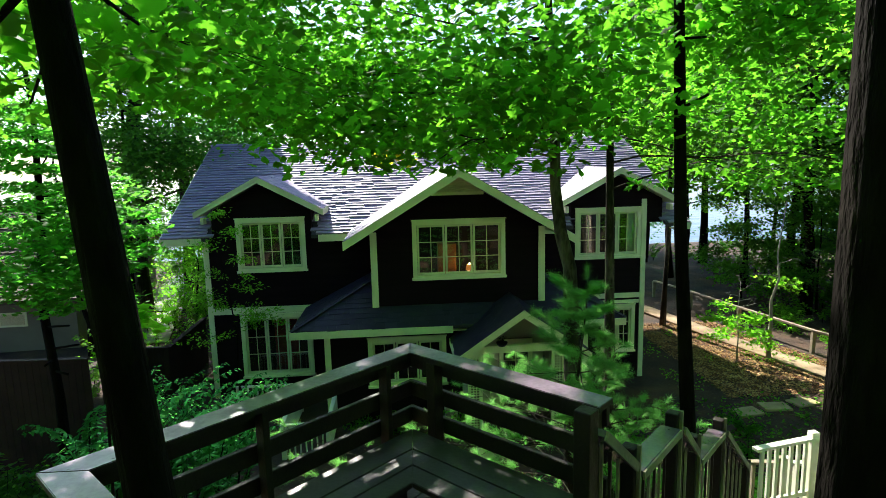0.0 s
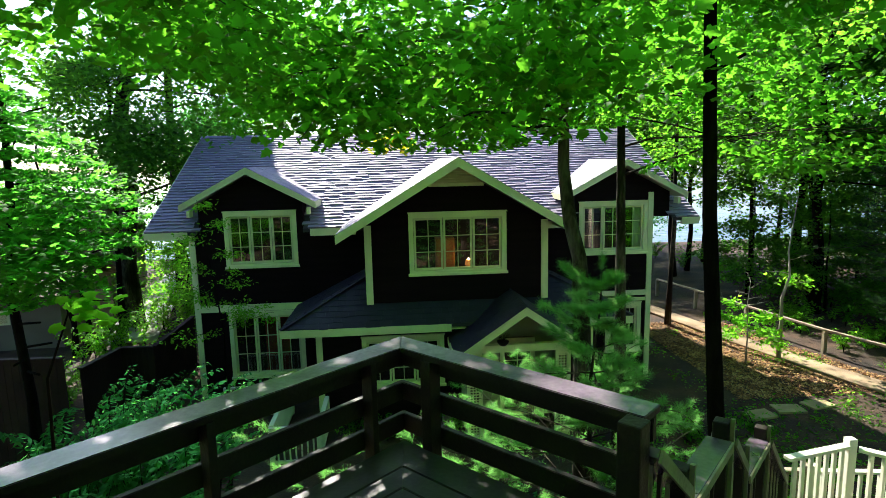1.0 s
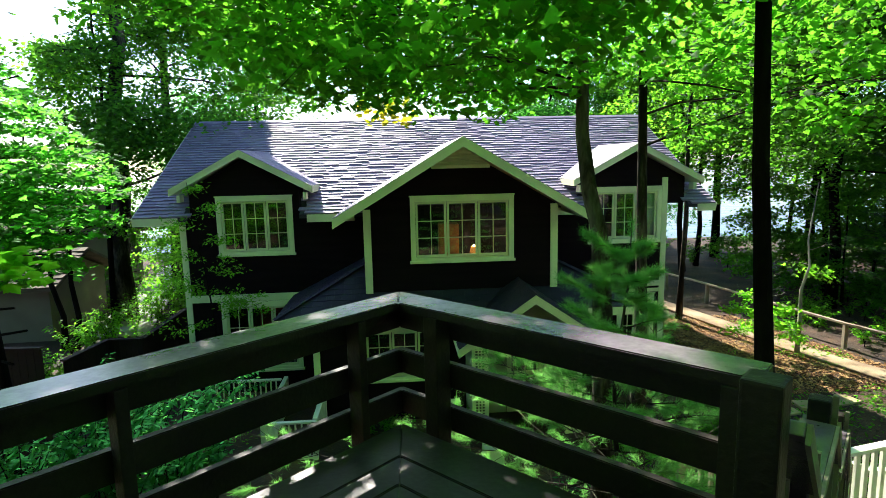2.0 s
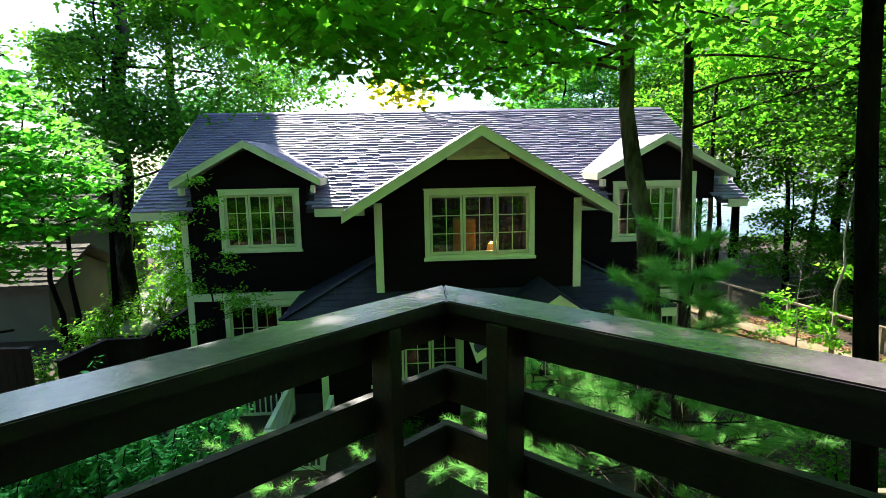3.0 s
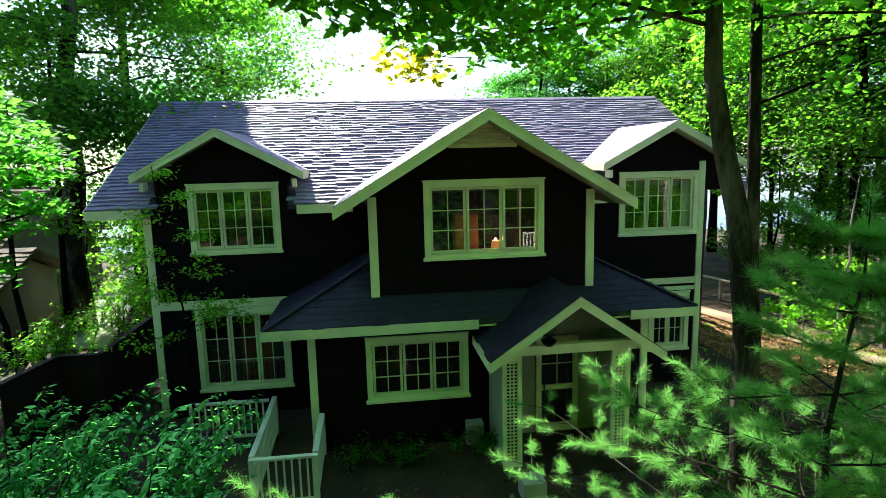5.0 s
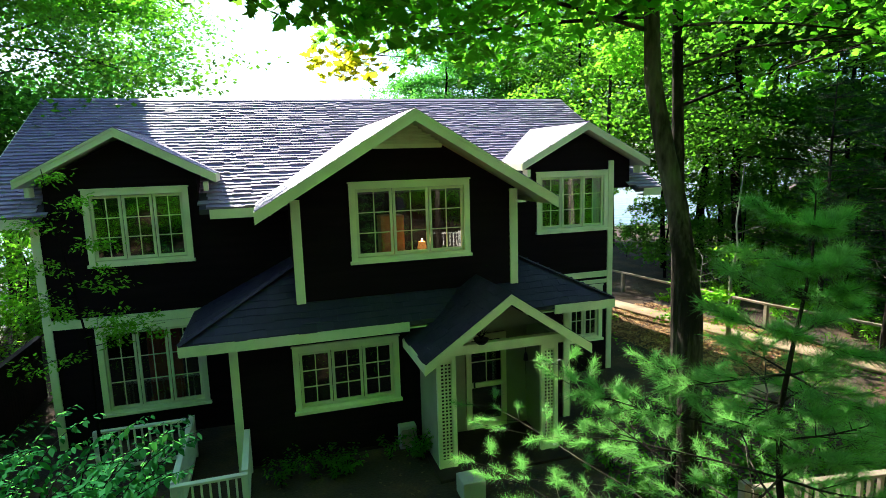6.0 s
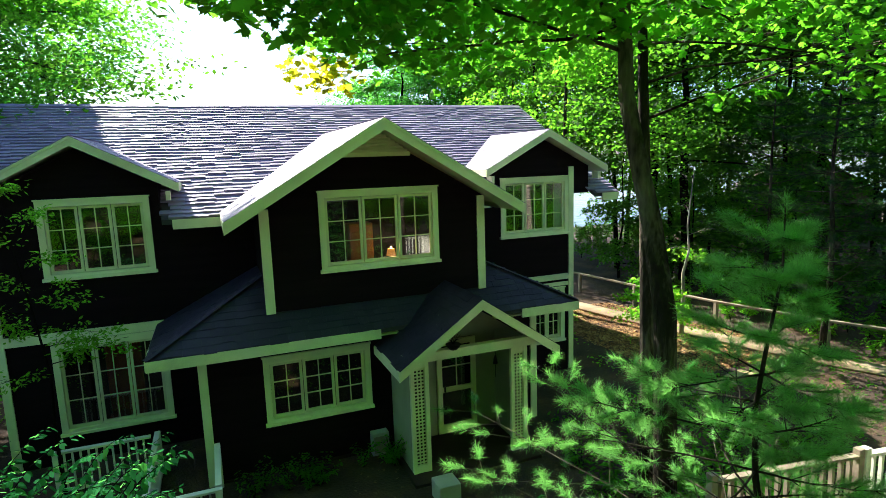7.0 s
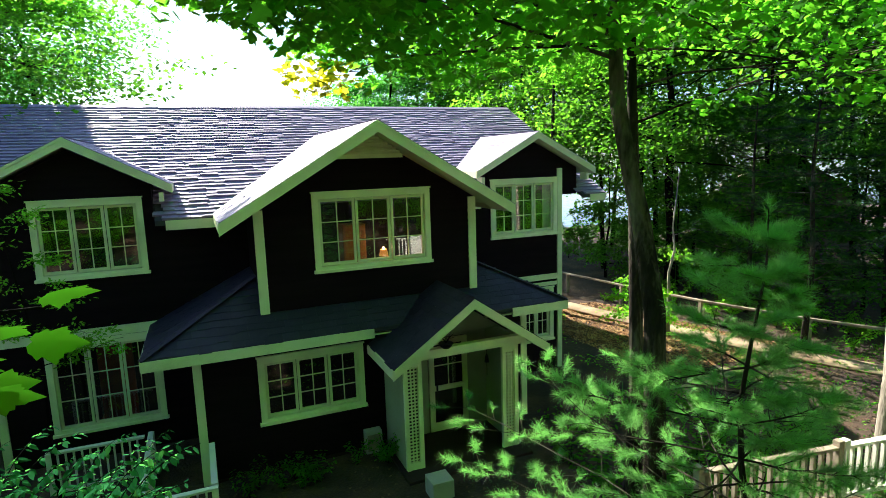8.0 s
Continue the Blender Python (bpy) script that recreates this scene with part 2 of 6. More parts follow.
def leaf_cloud(name, centres, ups, aims, sizes, shape, mat):
    """One mesh of many leaves: each at its centre, its face towards ups, its tip towards aims."""
    verts, faces = shape
    c = np.asarray(centres, float)
    n = len(c)
    z = np.asarray(ups, float)
    z /= np.linalg.norm(z, axis=1, keepdims=True) + 1e-9
    y = np.asarray(aims, float)
    y = y - z * (y * z).sum(1, keepdims=True)
    y /= np.linalg.norm(y, axis=1, keepdims=True) + 1e-9
    x = np.cross(y, z)
    s = np.asarray(sizes, float)[:, None, None]
    v = c[:, None, :] + s * (verts[None, :, 0:1] * x[:, None] + verts[None, :, 1:2] * y[:, None] + verts[None, :, 2:3] * z[:, None])
    k = len(verts)
    me = bpy.data.meshes.new(name)
    me.vertices.add(n * k)
    me.vertices.foreach_set("co", v.reshape(-1).astype(np.float32))
    counts = np.array([len(f) for f in faces])
    flat = np.concatenate([np.array(f) for f in faces])
    loops = (flat[None] + (np.arange(n) * k)[:, None]).reshape(-1)
    totals = np.tile(counts, n)
    starts = np.concatenate(([0], np.cumsum(totals)[:-1]))
    me.loops.add(len(loops))
    me.loops.foreach_set("vertex_index", loops.astype(np.int32))
    me.polygons.add(len(totals))
    me.polygons.foreach_set("loop_start", starts.astype(np.int32))
    me.polygons.foreach_set("loop_total", totals.astype(np.int32))
    me.update(calc_edges=True)
    me.materials.append(mat)
    return me


def spray(rng, centre, radius, flat, count, droop=0.75):
    """Leaves in one flattened spray: places, facings and tips."""
    a = rng.uniform(0, math.tau, count)
    r = radius * np.sqrt(rng.uniform(0, 1, count))
    off = np.stack([r * np.cos(a), r * np.sin(a), rng.normal(0, flat, count) * radius - 0.09 * r * r / max(radius, 0.01)], 1)
    up = np.stack([rng.normal(0, droop, count), rng.normal(0, droop, count), np.ones(count)], 1)
    aim = np.stack([np.cos(a) + rng.normal(0, 0.5, count), np.sin(a) + rng.normal(0, 0.5, count), -0.4 + rng.normal(0, 0.25, count)], 1)
    return np.asarray(centre) + off, up, aim


def broadleaf(name, label, base, path, radius, limbs, sprays, per_spray, leaf_size, spray_radius, shape, leaf, bark, seed, group="woodland trees", keep=None, sides=8, droop=0.75, limb_keep=None):
    """A tree: tapered trunk along path, limbs (height share, bearing, length, rise), leaf sprays along and at the ends of the limbs."""
    rng, nrng = random.Random(seed), np.random.default_rng(seed)
    tree = thing(name, label, "tree", group, at=base)
    n = len(path)
    radii = [radius * (1 - 0.8 * i / (n - 1)) for i in range(n)]
    radii[0] *= 1.25
    bm = tube(path, radii, sides, wobble=0.06, rng=rng)
    pts = [Vector(p) for p in path]
    places = []
    for share, bearing, length, rise in limbs:
        f = share * (n - 1)
        i = min(int(f), n - 2)
        p = pts[i].lerp(pts[i + 1], f - i)
        r0 = min(0.06, max(0.010, radius * (1 - 0.8 * share) * 0.30))
        d = Vector((math.cos(bearing), math.sin(bearing), rise)).normalized()
        limb, q = [p], p
        steps = 5
        for k in range(steps):
            d = (d + Vector((rng.uniform(-0.25, 0.25), rng.uniform(-0.25, 0.25), rng.uniform(-0.2, 0.12)))).normalized()
            q = q + d * length / steps
            limb.append(q)
        if keep is not None:
            inside = (limb_keep or keep)(np.array([tuple(q + Vector(base)) for q in limb]))
            limb = limb[:next((k for k in range(2, steps + 1) if not inside[k]), steps + 1)]
        tube(limb, [r0 * (1 - 0.17 * k) for k in range(len(limb))], 5, bm)
        for k in range(min(2, len(limb) - 1), len(limb)):
            places.append((limb[k], length))
            for _ in range(2):
                e = (d + Vector((rng.uniform(-1, 1), rng.uniform(-1, 1), rng.uniform(-0.3, 0.4)))).normalized()
                tip = limb[k] + e * length * rng.uniform(0.18, 0.4)
                if keep is not None and not keep(np.array([tuple(tip + Vector(base))]))[0]:
                    continue
                tube([limb[k], limb[k].lerp(tip, 0.5) + Vector((0, 0, 0.03)), tip], [r0 * 0.3, r0 * 0.2, 0.004], 4, bm)
                places.append((tip, length))
    part("trunk", bm, bark, tree, smooth=True)
    got = []
    for k in range(sprays):
        p, length = places[k % len(places)]
        c = np.array(p) + nrng.normal(0, 0.16 * length, 3) * (1, 1, 0.7)
        got.append(spray(nrng, c, spray_radius * nrng.uniform(0.6, 1.2), 0.16, per_spray, droop))
    c, u, a = (np.concatenate([g[i] for g in got]) for i in range(3))
    if keep is not None:
        ok = keep(c + np.asarray(base))
        c, u, a = c[ok], u[ok], a[ok]
    me = leaf_cloud("crown", c, u, a, leaf_size * nrng.uniform(0.65, 1.25, len(c)), shape, leaf)
    part("crown", me, leaf, tree, kind="stuff")
    return tree


# ---- the ground ----
def ground_z(x, y):
    """Level round the house, climbing towards the deck."""
    t = min(1.0, max(0.0, (9.8 - y) / 12.0))
    z = 3.9 * (t * t * (3 - 2 * t)) * (1.0 - 0.45 * min(1.0, max(0.0, (x - 2.5) / 6.0)))
    z -= 2.0 * min(1.0, max(0.0, (y - 41.5) / 4.0))      # the lake's bed
    return z - 0.05 + 0.05 * noise.noise(Vector((x * 0.6, y * 0.6, 0))) + (0.02 * noise.noise(Vector((x * 2.3, y * 2.3, 3))))


def build_ground():
    bm = bmesh.new()
    xs = [-900, -300, -120, -60] + [-36 + 0.75 * i for i in range(97)] + [60, 120, 300, 900]
    ys = [-900, -300, -90, -40] + [-20 + 0.75 * i for i in range(88)] + [70, 120, 300, 900]
    grid = [[bm.verts.new((x, y, ground_z(x, y) if abs(x) < 50 and abs(y) < 60 else ground_z(x, y) - 0.3)) for x in xs] for y in ys]
    for r0, r1 in zip(grid, grid[1:]):
        for i in range(len(xs) - 1):
            bm.faces.new((r0[i], r0[i + 1], r1[i + 1], r1[i]))
    tagged(part("ground", bm, SOIL, None, smooth=True), "shaded woodland ground with brown leaf litter", "ground", kind="structure")


build_ground()
WATER = material("lake_water", ((0.03, 0.05, 0.05), (0.05, 0.07, 0.07)), 0.08, 0.05, 0.8, 0.25, stretch=(0.4, 1, 1), spec=0.6, depth=0.2)
bm = bmesh.new()
bm.faces.new([bm.verts.new(p) for p in ((-880, 41.6, -0.45), (880, 41.6, -0.45), (880, 890, -0.45), (-880, 890, -0.45))])
tagged(part("water", bm, WATER, None), "bright calm lake behind the trees", "water", kind="structure")

# ---- the house ----
WALL_Y, BUMP_Y, LOW_Y = 15.2, 13.2, 13.0        # faces of the main, upper bay and lower front walls
RIDGE_Y, RIDGE_Z, EAVE_Y, EAVE_Z = 20.2, 7.44, 14.9, 4.74
X_L, X_R = -5.0, 7.88
house = thing("house", "dark brown two-storey cottage with cream trim and grey shingle roof", "house")


def board_quad(boards, a, b, at, bt, y, z, zt):
    boards.append(((a, y - 0.022, z), (b, y - 0.022, z), (bt, y - 0.004, zt), (at, y - 0.004, zt), (a, y + 0.004, z), (b, y + 0.004, z)))


def wall_bm(x0, x1, z0, z1, y, holes, boards, thick=0.16, bm=None):
    """The body of a wall facing -y with openings (x0, x1, z0, z1); its lapped boards are added to boards."""
    bm = bm or bmesh.new()
    xs = sorted({x0, x1, *[h[0] for h in holes], *[h[1] for h in holes]})
    zs = sorted({z0, z1, *[h[2] for h in holes if z0 < h[2] < z1], *[h[3] for h in holes if z0 < h[3] < z1]})
    for xa, xb in zip(xs, xs[1:]):
        for za, zb in zip(zs, zs[1:]):
            xm, zm = (xa + xb) / 2, (za + zb) / 2
            if not any(h[0] < xm < h[1] and h[2] < zm < h[3] for h in holes):
                box(xa, xb, y, y + thick, za, zb, bm)
    bmesh.ops.remove_doubles(bm, verts=bm.verts, dist=0.0005)
    z = z0
    while z < z1 - 0.02:
        zt = min(z + 0.14, z1)
        spans = [(x0, x1)]
        for h in holes:
            if h[2] < zt and h[3] > z:
                spans = [s for a, b in spans for s in ((a, min(b, h[0])), (max(a, h[1]), b)) if s[1] - s[0] > 0.01]
        for a, b in spans:
            board_quad(boards, a, b, a, b, y, z, zt)
        z += 0.14
    return bm


def wall(bm, boards, label=""):
    w = part("wall", bm, SIDING, house, label)
    for pts in boards:
        me = bpy.data.meshes.new("board")
        me.from_pydata(pts, [], [(0, 1, 2, 3), (4, 5, 1, 0)])
        me.materials.append(SIDING)
        part("board", me, SIDING, w)
    return w


def window(x0, x1, z0, z1, y, cols=2, rows=3, sashes=3):
    """A casement window: flat casing, sill, sashes with muntins and panes."""
    w = thing("window", at=(x0, y, z0))
    w.parent = house
    wd, ht = x1 - x0, z1 - z0
    c = 0.115
    bm = box(0, c, -0.05, 0.12, 0.0, ht)
    box(wd - c, wd, -0.05, 0.12, 0.0, ht, bm)
    box(c, wd - c, -0.05, 0.12, ht - c, ht, bm)
    box(c, wd - c, -0.05, 0.12, 0.0, 0.09, bm)
    box(-0.02, wd + 0.02, -0.065, -0.02, ht, ht + 0.03, bm)
    part("frame", bm, TRIM, w)
    part("sill", box(-0.03, wd + 0.03, -0.085, -0.005, -0.03, 0.03, bevel=0.006), TRIM, w)
    inner = wd - 2 * c
    sw = inner / sashes
    for i in range(sashes):
        a, b = c + i * sw + 0.008, c + (i + 1) * sw - 0.008
        lo, hi = 0.10, ht - c - 0.008
        f = 0.05
        bm = box(a, a + f, 0.0, 0.045, lo, hi)
        box(b - f, b, 0.0, 0.045, lo, hi, bm)
        box(a + f, b - f, 0.0, 0.045, lo, lo + f + 0.01, bm)
        box(a + f, b - f, 0.0, 0.045, hi - f, hi, bm)
        part("sash", bm, SASH, w)
        ga, gb_, gl, gh = a + f, b - f, lo + f + 0.01, hi - f
        bm = bmesh.new()
        for k in range(1, cols):
            x = ga + (gb_ - ga) * k / cols
            box(x - 0.009, x + 0.009, 0.008, 0.036, gl, gh, bm)
        for k in range(1, rows):
            z = gl + (gh - gl) * k / rows
            box(ga, gb_, 0.010, 0.034, z - 0.009, z + 0.009, bm)
        part("muntin", bm, SASH, w)
        for k in range(cols):
            for r in range(rows):
                pa, pb = ga + (gb_ - ga) * k / cols, ga + (gb_ - ga) * (k + 1) / cols
                pl, ph = gl + (gh - gl) * r / rows, gl + (gh - gl) * (r + 1) / rows
                pane = part("pane", box(pa, pb, 0.020, 0.024, pl, ph), GLASS, w)
                pane.visible_shadow = False
    return w


WIN_UL = (-4.08, -2.15, 3.70, 5.21)
WIN_UC = (0.85, 3.25, 3.70, 5.21)
WIN_UR = (5.72, 7.72, 3.72, 5.20)
WIN_LL = (-4.14, -2.10, 0.56, 2.43)
WIN_LC = (-0.38, 1.64, 0.94, 2.23)
WIN_LR = (6.55, 7.60, 0.80, 2.25)


def inset(h):
    return (h[0] + 0.03, h[1] - 0.03, h[2] + 0.03, h[3] - 0.03)


def gable_wall(bm, xc, half, z0, z1, y, boards, thick=0.16):
    slab([(xc - half, y, z0), (xc + half, y, z0), (xc, y, z1)], (0, thick, 0), bm)
    z = z0
    while z < z1 - 0.1:
        zt = min(z + 0.14, z1)
        r, rt = half * (z1 - z) / (z1 - z0), half * (z1 - zt) / (z1 - z0)
        board_quad(boards, xc - r, xc + r, xc - rt, xc + rt, y, z, zt)
        z += 0.14


SLOPE = (RIDGE_Z - EAVE_Z) / (RIDGE_Y - EAVE_Y)
# main block: front with its two wall dormers, sides and back
boards = []
wall(wall_bm(X_L, X_R, -0.1, 4.75, WALL_Y, [inset(WIN_UL), inset(WIN_UR), inset(WIN_LL), inset(WIN_LR)], boards), boards)
for xc, w in ((-3.35, WIN_UL), (6.98, WIN_UR)):
    boards = []
    bm = wall_bm(xc - 1.38, xc + 1.38, 4.75, 5.45, WALL_Y, [(w[0] + 0.03, w[1] - 0.03, 4.0, w[3] - 0.03)], boards)
    gable_wall(bm, xc, 1.38, 5.45, 6.17, WALL_Y, boards)
    for sx in (-1, 1):
        slab([(xc + sx * 1.38, WALL_Y + 0.16, 4.75), (xc + sx * 1.38, WALL_Y + 1.5, 5.45), (xc + sx * 1.38, WALL_Y + 0.16, 5.45)], (-sx * 0.14, 0, 0), bm)
    bmesh.ops.remove_doubles(bm, verts=bm.verts, dist=0.0005)
    wall(bm, boards, "dark board wall of a dormer")
BACK_Y = 2 * RIDGE_Y - WALL_Y
part("wall", box(X_L, X_R, BACK_Y - 0.16, BACK_Y, -0.1, 4.8), SIDING, house)
for x in (X_L, X_R - 0.16):
    part("wall", slab([(x, WALL_Y + 0.16, -0.1), (x, BACK_Y - 0.16, -0.1), (x, BACK_Y - 0.16, 4.75), (x, RIDGE_Y, RIDGE_Z - 0.14), (x, WALL_Y + 0.16, 4.75)], (0.16, 0, 0)), SIDING, house)
# upper bay
BX0, BX1, BXC = -0.2, 4.28, 2.02
boards = []
bm = wall_bm(BX0, BX1, 2.9, 4.98, BUMP_Y, [inset(WIN_UC)], boards)
wall_bm(2.04 - 1.86, 2.04 + 1.86, 4.98, 5.20, BUMP_Y, [(WIN_UC[0] + 0.03, WIN_UC[1] - 0.03, 4.0, WIN_UC[3] - 0.03)], boards, bm=bm)
for sx in (-1, 1):
    slab([(2.04 + sx * 2.24, BUMP_Y, 4.98), (2.04 + sx * 1.86, BUMP_Y, 4.98), (2.04 + sx * 1.86, BUMP_Y, 5.20)], (0, 0.16, 0), bm)
gable_wall(bm, 2.04, 1.86, 5.20, 6.28, BUMP_Y, boards)
bmesh.ops.remove_doubles(bm, verts=bm.verts, dist=0.0005)
wall(bm, boards)
for x in (BX0, BX1 - 0.16):
    part("wall", box(x, x + 0.16, BUMP_Y + 0.16, WALL_Y, 2.4, 4.98), SIDING, house)
# lower front, with the entrance recess
LX0, LX1 = -1.46, 5.40
boards = []
wall(wall_bm(LX0, 2.35, -0.1, 2.5, LOW_Y, [inset(WIN_LC)], boards), boards)
boards = []
wall(wall_bm(4.45, LX1, -0.1, 2.5, LOW_Y, [], boards), boards)
for x in (LX0, LX1 - 0.16):
    part("wall", box(x, x + 0.16, LOW_Y + 0.16, WALL_Y, -0.1, 2.5), SIDING, house)
part("foundation", box(LX0 + 0.05, 2.3, LOW_Y - 0.03, LOW_Y + 0.1, -0.3, 0.02), FENCE_DARK, house, "dark footing")

for spec in (WIN_UL, WIN_UC, WIN_UR, WIN_LL, WIN_LC):
    window(*spec, BUMP_Y if spec is WIN_UC else LOW_Y if spec is WIN_LC else WALL_Y)
window(*WIN_LR, WALL_Y, sashes=2)

# corner boards and band
for x, y, z0, z1, w in ((X_L, WALL_Y, -0.05, 4.60, 0.13), (X_R - 0.13, WALL_Y, -0.05, 5.45, 0.13), (-0.205, BUMP_Y, 3.0, 4.95, 0.15), (4.14, BUMP_Y, 3.0, 4.98, 0.15),
                       (LX0, LOW_Y, -0.05, 2.42, 0.13), (LX1 - 0.13, LOW_Y, -0.05, 2.42, 0.13)):
    part("corner_board", box(x - 0.02, x + w, y - 0.05, y + 0.06, z0, z1, bevel=0.005), TRIM, house)
part("band_board", box(X_L + 0.13, -1.5, WALL_Y - 0.045, WALL_Y - 0.002, 2.47, 2.66), TRIM, house)
part("band_board", box(5.5, X_R - 0.13, WALL_Y - 0.045, WALL_Y - 0.002, 2.47, 2.62), TRIM, house)
part("band_board", box(5.5, X_R - 0.13, WALL_Y - 0.035, WALL_Y - 0.004, 2.30, 2.40), TRIM, house)


# ---- roofs ----
STAGGER = (0.0, 0.13, 0.05, 0.19)


class Shingles:
    """Rows of overlapping tabs, gathered into one mesh."""

    def __init__(self, seed, mat=None, lift=0.046):
        self.v, self.f, self.rng, self.mat, self.lift = [], [], random.Random(seed), mat or SHINGLE, lift

    def tab(self, p, u, v, n, w, h):
        lift = self.lift * self.rng.uniform(0.68, 1.22)
        b = len(self.v)
        drop = self.rng.uniform(-0.022, 0.022)
        for a, c, l in ((0.002, drop, 0.0), (w - 0.002, drop, 0.0), (w - 0.002, drop, lift), (0.002, drop, lift), (w - 0.002, h + 0.03, 0.004), (0.002, h + 0.03, 0.004)):
            self.v.append(p + u * a + v * c + n * l)
        self.f += [(b, b + 1, b + 2, b + 3), (b + 3, b + 2, b + 4, b + 5), (b + 1, b + 4, b + 2), (b, b + 3, b + 5)]

    def plane(self, o, u, v, run, span, skip=None, exposure=0.165, gap=None):
        """Fills the plane at o: rows up along v for run metres, from span(height)[0] to span(height)[1] along u."""
        o, u, v = Vector(o), Vector(u).normalized(), Vector(v).normalized()
        n = u.cross(v).normalized()
        if n.z < 0:
            n = -n
        rows = int(run / exposure)
        for r in range(rows):
            s = r * run / rows
            a, b = span(s)
            x = a
            first = self.rng.uniform(0.1, 0.3)
            while x < b - 0.01:
                w = min(first if x == a else self.rng.choice((0.17, 0.22, 0.30, 0.33)), b - x)
                if gap and x < gap[0] + STAGGER[r % 4] < x + w:
                    w = max(0.03, gap[0] + STAGGER[r % 4] - x)
                if gap and x < gap[1] + STAGGER[r % 4] < x + w:
                    w = max(0.03, gap[1] + STAGGER[r % 4] - x)
                if not (skip and skip(x + w / 2, s, r)):
                    self.tab(o + u * x + v * s, u, v, n, w, run / rows)
                x += w

    def put(self, parent):
        me = bpy.data.meshes.new("shingles")
        me.from_pydata([tuple(p) for p in self.v], [], self.f)
        me.materials.append(self.mat)
        return part("shingles", me, self.mat, parent, kind="stuff")


ROOF_X0, ROOF_X1 = -6.05, 9.10
NOTCH = ((-4.74, -1.94), (5.58, 8.36))        # where the wall dormers break the eave


def on_slope(x, y):
    return (x, y, EAVE_Z + (y - EAVE_Y) * SLOPE)


bm = bmesh.new()
back_of_notch = WALL_Y + 0.17
for xa, xb, ya, yb in ((ROOF_X0, NOTCH[0][0], EAVE_Y, back_of_notch), (NOTCH[0][1], NOTCH[1][0], EAVE_Y, back_of_notch), (NOTCH[1][1], ROOF_X1, EAVE_Y, back_of_notch), (ROOF_X0, ROOF_X1, back_of_notch, RIDGE_Y)):
    slab([on_slope(xa, ya), on_slope(xb, ya), on_slope(xb, yb), on_slope(xa, yb)], (0, 0, -0.10), bm)
bmesh.ops.remove_doubles(bm, verts=bm.verts, dist=0.0005)
roof = part("roof", bm, ROOF_DECK, house, "grey shingled main roof, front slope")
back_eave = 2 * RIDGE_Y - EAVE_Y
part("roof", slab([(ROOF_X0, RIDGE_Y + 0.002, RIDGE_Z), (ROOF_X1, RIDGE_Y + 0.002, RIDGE_Z), (ROOF_X1, back_eave, EAVE_Z), (ROOF_X0, back_eave, EAVE_Z)], (0, 0, -0.10)), SHINGLE, house)
UP = Vector((0, RIDGE_Y - EAVE_Y, RIDGE_Z - EAVE_Z))
PICK = (-1.5, 1.5, 0.3, 5.3)         # the stretch of roof between dormer and bay whose tabs are single pieces
tabs = Shingles(3)
tabs.plane((ROOF_X0, EAVE_Y, EAVE_Z), (1, 0, 0), UP, UP.length, lambda s: (0.0, ROOF_X1 - ROOF_X0),
           skip=lambda x, s, r: (PICK[0] < x + ROOF_X0 - STAGGER[r % 4] < PICK[1] and PICK[2] < s < PICK[3]) or (s < 0.60 and any(a < x + ROOF_X0 < b for a, b in NOTCH)),
           gap=(PICK[0] - ROOF_X0, PICK[1] - ROOF_X0))
tabs.put(roof)
part("ridge_cap", slab([(ROOF_X0, RIDGE_Y - 0.13, RIDGE_Z - 0.03), (ROOF_X1, RIDGE_Y - 0.13, RIDGE_Z - 0.03), (ROOF_X1, RIDGE_Y, RIDGE_Z + 0.035), (ROOF_X0, RIDGE_Y, RIDGE_Z + 0.035)], (0, 0, 0.012)), SHINGLE, roof)
for xa, xb in ((ROOF_X0, -4.95), (-1.75, -0.55), (4.6, 5.3), (8.6, ROOF_X1)):
    part("fascia", box(xa, xb, EAVE_Y - 0.02, EAVE_Y + 0.02, EAVE_Z - 0.20, EAVE_Z - 0.006), TRIM, house)
    part("soffit", box(xa, xb, EAVE_Y + 0.021, WALL_Y - 0.03, EAVE_Z - 0.19, EAVE_Z - 0.165), TRIM, house)
for x in (ROOF_X0 - 0.015, ROOF_X1 + 0.015):
    for ye in (EAVE_Y, back_eave):
        part("rake_board", bar((x, ye, EAVE_Z - 0.10), (x, RIDGE_Y, RIDGE_Z - 0.10), 0.03, 0.19), TRIM, house)


